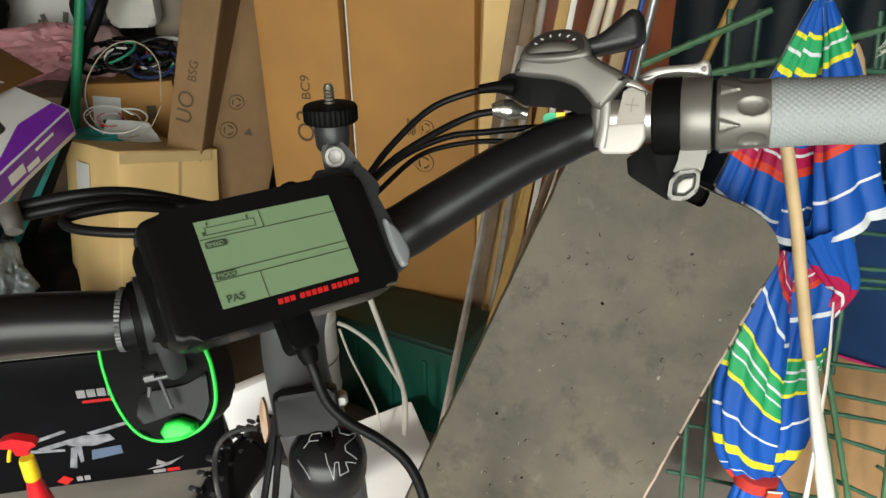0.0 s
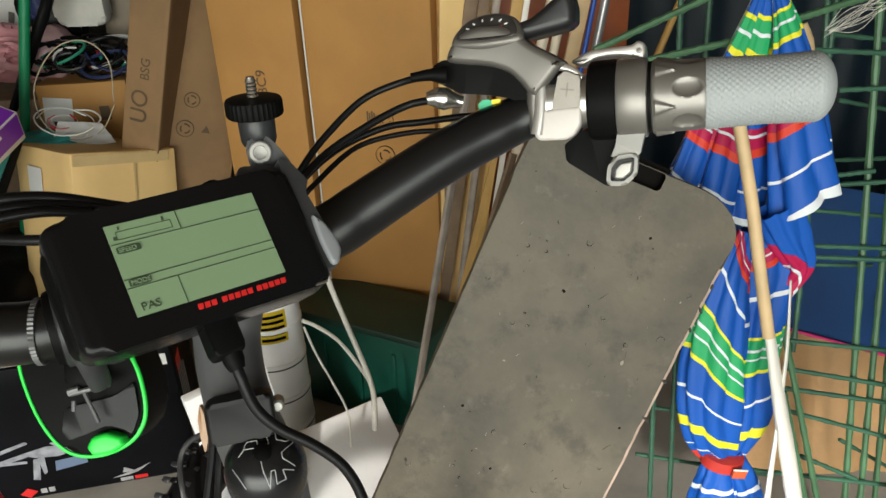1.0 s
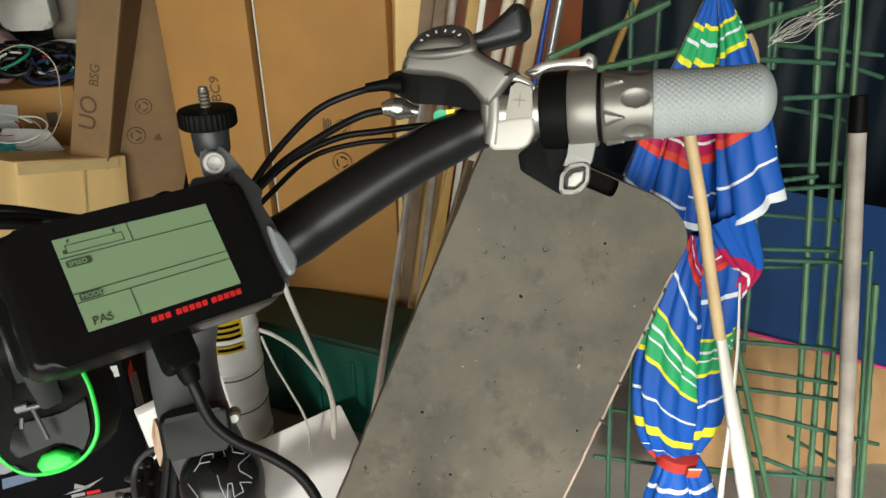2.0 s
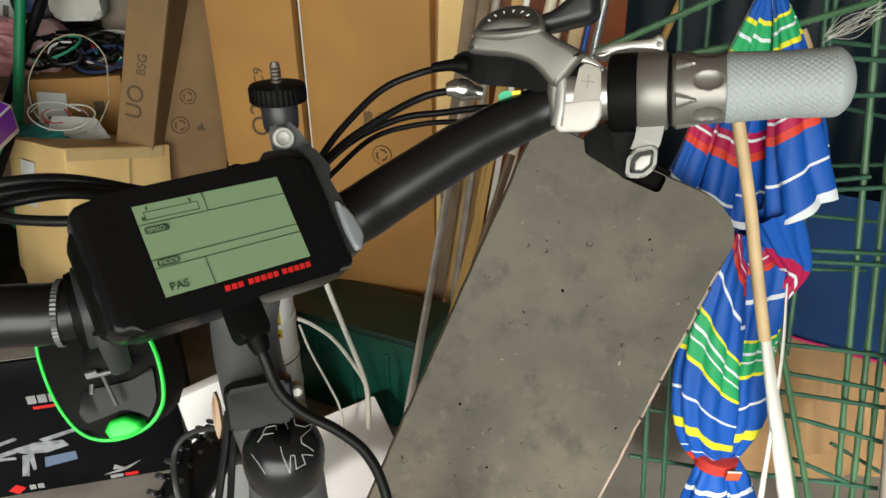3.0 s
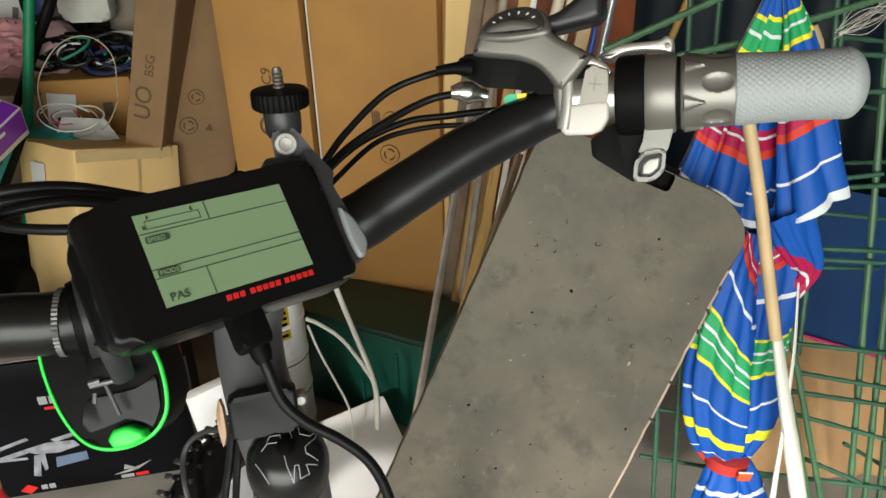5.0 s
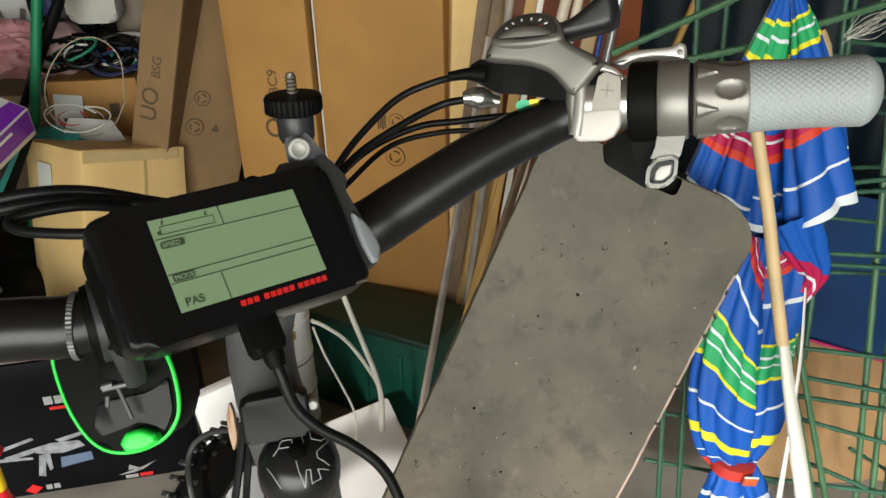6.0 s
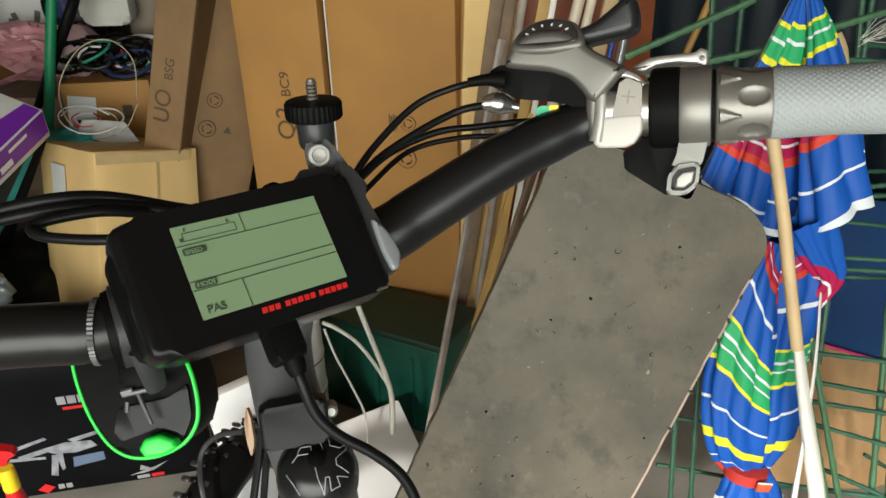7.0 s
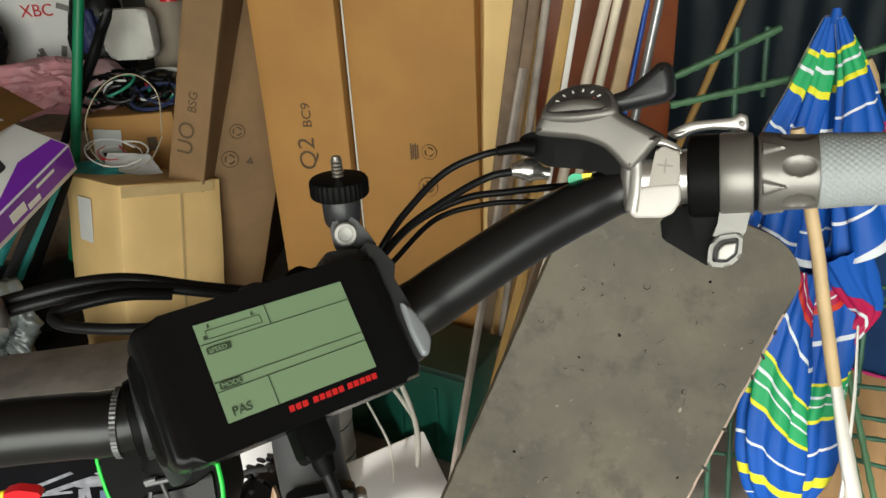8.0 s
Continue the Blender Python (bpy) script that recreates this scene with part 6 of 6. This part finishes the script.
printed([(0.375, 0.022), (0.44, 0.040), (0.47, 0.052), (0.435, 0.030), (0.41, 0.024)], PRINT_GREY)
printed([(0.40, 0.034), (0.405, 0.050), (0.43, 0.034)], PRINT_GREY)
printed(rect(0.39, 0.008, 0.42, 0.018), PRINT_GREY, name="white_bar")
printed(rect(0.424, 0.008, 0.455, 0.018), RED_INK, name="red_bar")
for i in range(4):
    printed(rect(0.262 + i * 0.023, 0.262, 0.281 + i * 0.023, 0.284), PRINT_GREY, name="white_bar")
printed(rect(0.27, 0.246, 0.352, 0.254), RED_INK, name="red_bar")
printed(rect(0.512, 0.332, 0.563, 0.362), WHITE_CARD, name="label")
for i in range(8):
    printed(rect(0.522 + i * 0.004, 0.338, 0.5245 + i * 0.004, 0.349), BLACK, name="barcode_bar")
for i in range(5):
    part("side_stripe", box(0.0012, 0.006, 0.24 - 0.02 * i, 0, KM @ pose(kw + 0.002, 0.03 + 0.018 * i, 0.19)), PRINT_GREY, kb)
part("side_mark", box(0.0012, 0.05, 0.04, 0, KM @ pose(kw + 0.002, 0.05, 0.305)), RED_INK, kb)
for i in range(5):
    part("icon", box(0.012, 0.012, 0.0012, 0, KM @ pose(0.42 + 0.018 * (i % 3), 0.05 + 0.02 * (i // 3), 0.3825)), PRINT_GREY, kb)

part("dusty_top", box(kw - 0.012, 0.225, 0.002, 0.0005, KM @ pose(kw / 2, 0.12, 0.3805)), GREY_DUST, kb, "dusty grey top of the carton")

# red trigger sprayer
sp = Vector((-0.7705, 0.8725, 0.5186))
sprayer = thing("spray_bottle", "red trigger spray bottle with yellow collar, standing", "bottle")
SPM = axes((sp.x + 0.02, sp.y, 0.0), X, Y, Z)
HS = pose(0, 0, 0) @ Matrix.Diagonal((0.72, 0.72, 0.72, 1))
hz = sp.z
part("bottle", lathe([(0, 0.040), (0.005, 0.044), (hz * 0.35, 0.046), (hz * 0.55, 0.043), (hz * 0.72, 0.024), (hz * 0.86, 0.0125), (hz * 0.88, 0.012)], SPM, 32), RED_PLASTIC, sprayer, "glossy red bottle")
part("collar", lathe([(hz * 0.87, 0.0115), (hz * 0.88, 0.0130), (hz * 0.95, 0.0126), (hz * 0.96, 0.011)], SPM, 32, (16, 0.0005, 0.012)), YELLOW_PLASTIC, sprayer, "yellow screw collar")
part("spray_head", prism(rounded([(-0.045, 0.010), (-0.040, 0.030), (-0.010, 0.036), (0.030, 0.022), (0.036, 0.010), (0.018, 0.004), (0.014, -0.014), (-0.014, -0.014), (-0.018, 0.008)]), -0.012, 0.012, SPM @ pose(0, 0, hz, 90, 0, 10) @ HS, 0.003, 3), RED_PLASTIC, sprayer, "red spray head")
part("nozzle", sweep([SPM @ Vector((-0.030, -0.005, hz + 0.014)), SPM @ Vector((-0.042, -0.007, hz + 0.013))], [0.0065, 0.006], 14, 2), YELLOW_PLASTIC, sprayer, "yellow nozzle")
part("trigger", sweep([SPM @ Vector((-0.017, -0.003, hz + 0.004)), SPM @ Vector((-0.023, -0.004, hz - 0.009)), SPM @ Vector((-0.028, -0.005, hz - 0.025))], 0.0033, 8, 4), YELLOW_PLASTIC, sprayer, "yellow trigger")
part("bottle_label", lathe([(hz * 0.2, 0.0462), (hz * 0.45, 0.0464), (hz * 0.5, 0.0440)], SPM, 32), mat("printed bottle label", (0.10, 0.16, 0.35), 0.4, vary=0.5, scale=40), sprayer, "printed label band")

# green bin with tubes, canister, foam block
GB = [(-0.4207, 1.668, 0.3), (-0.0762, 1.4907, 0.3)]
ga, gb2 = Vector(GB[0]), Vector(GB[1])
gx = (gb2 - ga).normalized()
gyaw = math.degrees(math.atan2(gx.y, gx.x))
gbn = thing("green_tub", "dark green plastic storage tub with a lid", "tub")
GMX = pose(ga.x - gx.x * 0.12, ga.y - gx.y * 0.12, 0, 0, 0, gyaw)
bm = box(0.50, 0.20, 0.285, 0.012, GMX @ pose(0.25, 0.115, 0.1425), 3)
part("tub_body", bm, GREEN_BIN, gbn)
part("lid", box(0.53, 0.215, 0.022, 0.006, GMX @ pose(0.25, 0.115, 0.292)), GREEN_LID, gbn, "dark lid")
for i in range(4):
    part("rib", box(0.012, 0.008, 0.22, 0.003, GMX @ pose(0.09 + i * 0.11, 0.012, 0.13)), GREEN_BIN, gbn)
for pts_, r in (([(-0.2402, 1.2518, 0.6437), (-0.2298, 1.258, 0.5883), (-0.2053, 1.2646, 0.4886), (-0.1749, 1.2441, 0.4017), (-0.1656, 1.2442, 0.3344), (-0.1709, 1.2536, 0.2411)], 0.0058), ([(-0.2941, 1.2339, 0.5414), (-0.2698, 1.2457, 0.5196), (-0.2294, 1.2568, 0.4736), (-0.1866, 1.2468, 0.4075), (-0.1699, 1.2524, 0.3509), (-0.1734, 1.2537, 0.2411)], 0.0042), ([(-0.2911, 1.2278, 0.5291), (-0.2773, 1.2449, 0.4508), (-0.2523, 1.2581, 0.3645), (-0.2313, 1.2706, 0.2768), (-0.2321, 1.2757, 0.1747)], 0.0026)):
    solo("white_tube", sweep(pts_, r, 10, 6), TUBE_CLEAR, "thin bent white plastic tube", "tube", "white tubes")
cc = [(-0.5132, 1.46, 0.3871), (-0.3645, 1.46, 0.3787)]
ccx, cr = (cc[0][0] + cc[1][0]) / 2, (cc[1][0] - cc[0][0]) / 2
can = thing("canister", "white ribbed plastic canister with a yellow warning label", "canister")
CMX = Matrix.Translation((ccx, 1.46 + cr * 0.6, 0))
prof = [(0, cr * 0.96)]
for zz in (0.085, 0.185, 0.285, 0.385):
    prof += [(zz - 0.006, cr), (zz - 0.004, cr * 1.03), (zz + 0.004, cr * 1.03), (zz + 0.006, cr)]
prof += [(0.47, cr), (0.485, cr * 0.9), (0.50, cr * 0.55)]
part("body", lathe(prof, CMX, 48), WHITE_PLASTIC, can)
for zz in (0.083, 0.183, 0.283):
    part("seam", lathe([(zz - 0.0095, cr * 1.002), (zz - 0.009, cr * 1.006), (zz - 0.006, cr * 1.006), (zz - 0.0055, cr * 1.002)], CMX, 48), GREY_PLASTIC, can)


def curved_patch(a0, a1, z0, z1, r, n=10):
    bm = bmesh.new()
    prev = None
    for i in range(n + 1):
        a = radians(a0 + (a1 - a0) * i / n)
        cur = [bm.verts.new(CMX @ Vector((r * math.cos(a), r * math.sin(a), z))) for z in (z0, z1)]
        if prev:
            bm.faces.new((prev[0], cur[0], cur[1], prev[1]))
        prev = cur
    bmesh.ops.solidify(bm, geom=bm.faces[:], thickness=0.0006)
    return bm


part("warning_label", curved_patch(-125, -45, 0.355, 0.442, cr * 1.004), YELLOW, can, "yellow warning label")
for i in range(5):
    part("label_bar", curved_patch(-94, -50, 0.362 + i * 0.0155, 0.370 + i * 0.0155, cr * 1.012), BLACK, can)
part("label_sign", curved_patch(-121, -99, 0.368, 0.422, cr * 1.012), BLACK, can)
FT = [Vector(v) for v in [(-0.1709, 1.4137, 0.21), (-0.3505, 1.2936, 0.21)]]
fu = (FT[0] - FT[1]).normalized()
fdown = Vector((-fu.y, fu.x, 0)) * -1
fs = (fdown * 0.78 - Z * 0.62).normalized()
fn = fu.cross(fs)
if fn.z < 0:
    fn = -fn
flen = 0.21 / 0.62
FMX = axes(FT[0], fu, fs, fn)
bm = bmesh.new()
for x0, x1, t_ in ((-0.40, 0.0, 0.05),):
    join(bm, box(x1 - x0, flen, t_, 0.006, FMX @ pose((x0 + x1) / 2, flen / 2, -t_ / 2)))
foam = solo("foam_slab", bm, FOAM, "white polystyrene slab leaning on the floor", "foam slab", "foam slabs")
F2 = [Vector(v) for v in [(-0.4895, 1.128, 0.4426), (-0.4049, 1.1846, 0.4529)]]
f2u = (F2[1] - F2[0]).normalized()
f2n = Vector((f2u.y, -f2u.x, 0.06)).normalized()
f2d = f2n.cross(f2u)
if f2d.z > 0:
    f2d = -f2d
l2 = F2[0].z / -f2d.z
solo("foam_slab", box(0.17, l2, 0.03, 0.004, axes(F2[0], f2u, f2d, f2n) @ pose(0.055, l2 / 2, -0.015)), FOAM, "white polystyrene offcut leaning on the floor", "foam slab", "foam slabs")

# small knobby tyre on the floor
tyr = thing("spare_tyre", "small black knobby tyre standing on the floor", "tyre")
tcn = Vector((-0.4334, 1.0198, 0.3717))
tcn.z = 0.21
tside = Vector((0.92, -0.38, 0.10)).normalized()
part("tread", sweep(ring_path(tcn, 0.168, tside, 44), 0.042, 18, 1), RUBBER, tyr)
for i in range(44):
    a = 2 * math.pi * i / 44
    v_ = tside.cross(Z).normalized()
    w_ = v_.cross(tside).normalized()
    d = w_ * math.cos(a) + v_ * math.sin(a)
    for s in (-1, 0, 1):
        q = (d * 0.9 + tside * s * 0.55).normalized()
        part("knob", box(0.016, 0.010, 0.008, 0.002, axes(tcn + d * 0.168 + q * 0.043, tside, q.cross(tside).normalized(), q), 1), GREY_PLASTIC if s else RUBBER, tyr)
part("rim", sweep(ring_path(tcn, 0.122, tside, 40), 0.008, 10, 1), SILVER_DARK, tyr)
solo("strap_loop", sweep([(-0.3991, 0.9828, 0.4755), (-0.4301, 0.9732, 0.4785), (-0.4541, 0.9577, 0.4702), (-0.4627, 0.9362, 0.4499), (-0.4516, 0.8994, 0.4218), (-0.4386, 0.8778, 0.3795)], 0.005, 8, 6, flat=0.5), GREY_PLASTIC, "grey webbing strap loop beside the tyre", "strap")
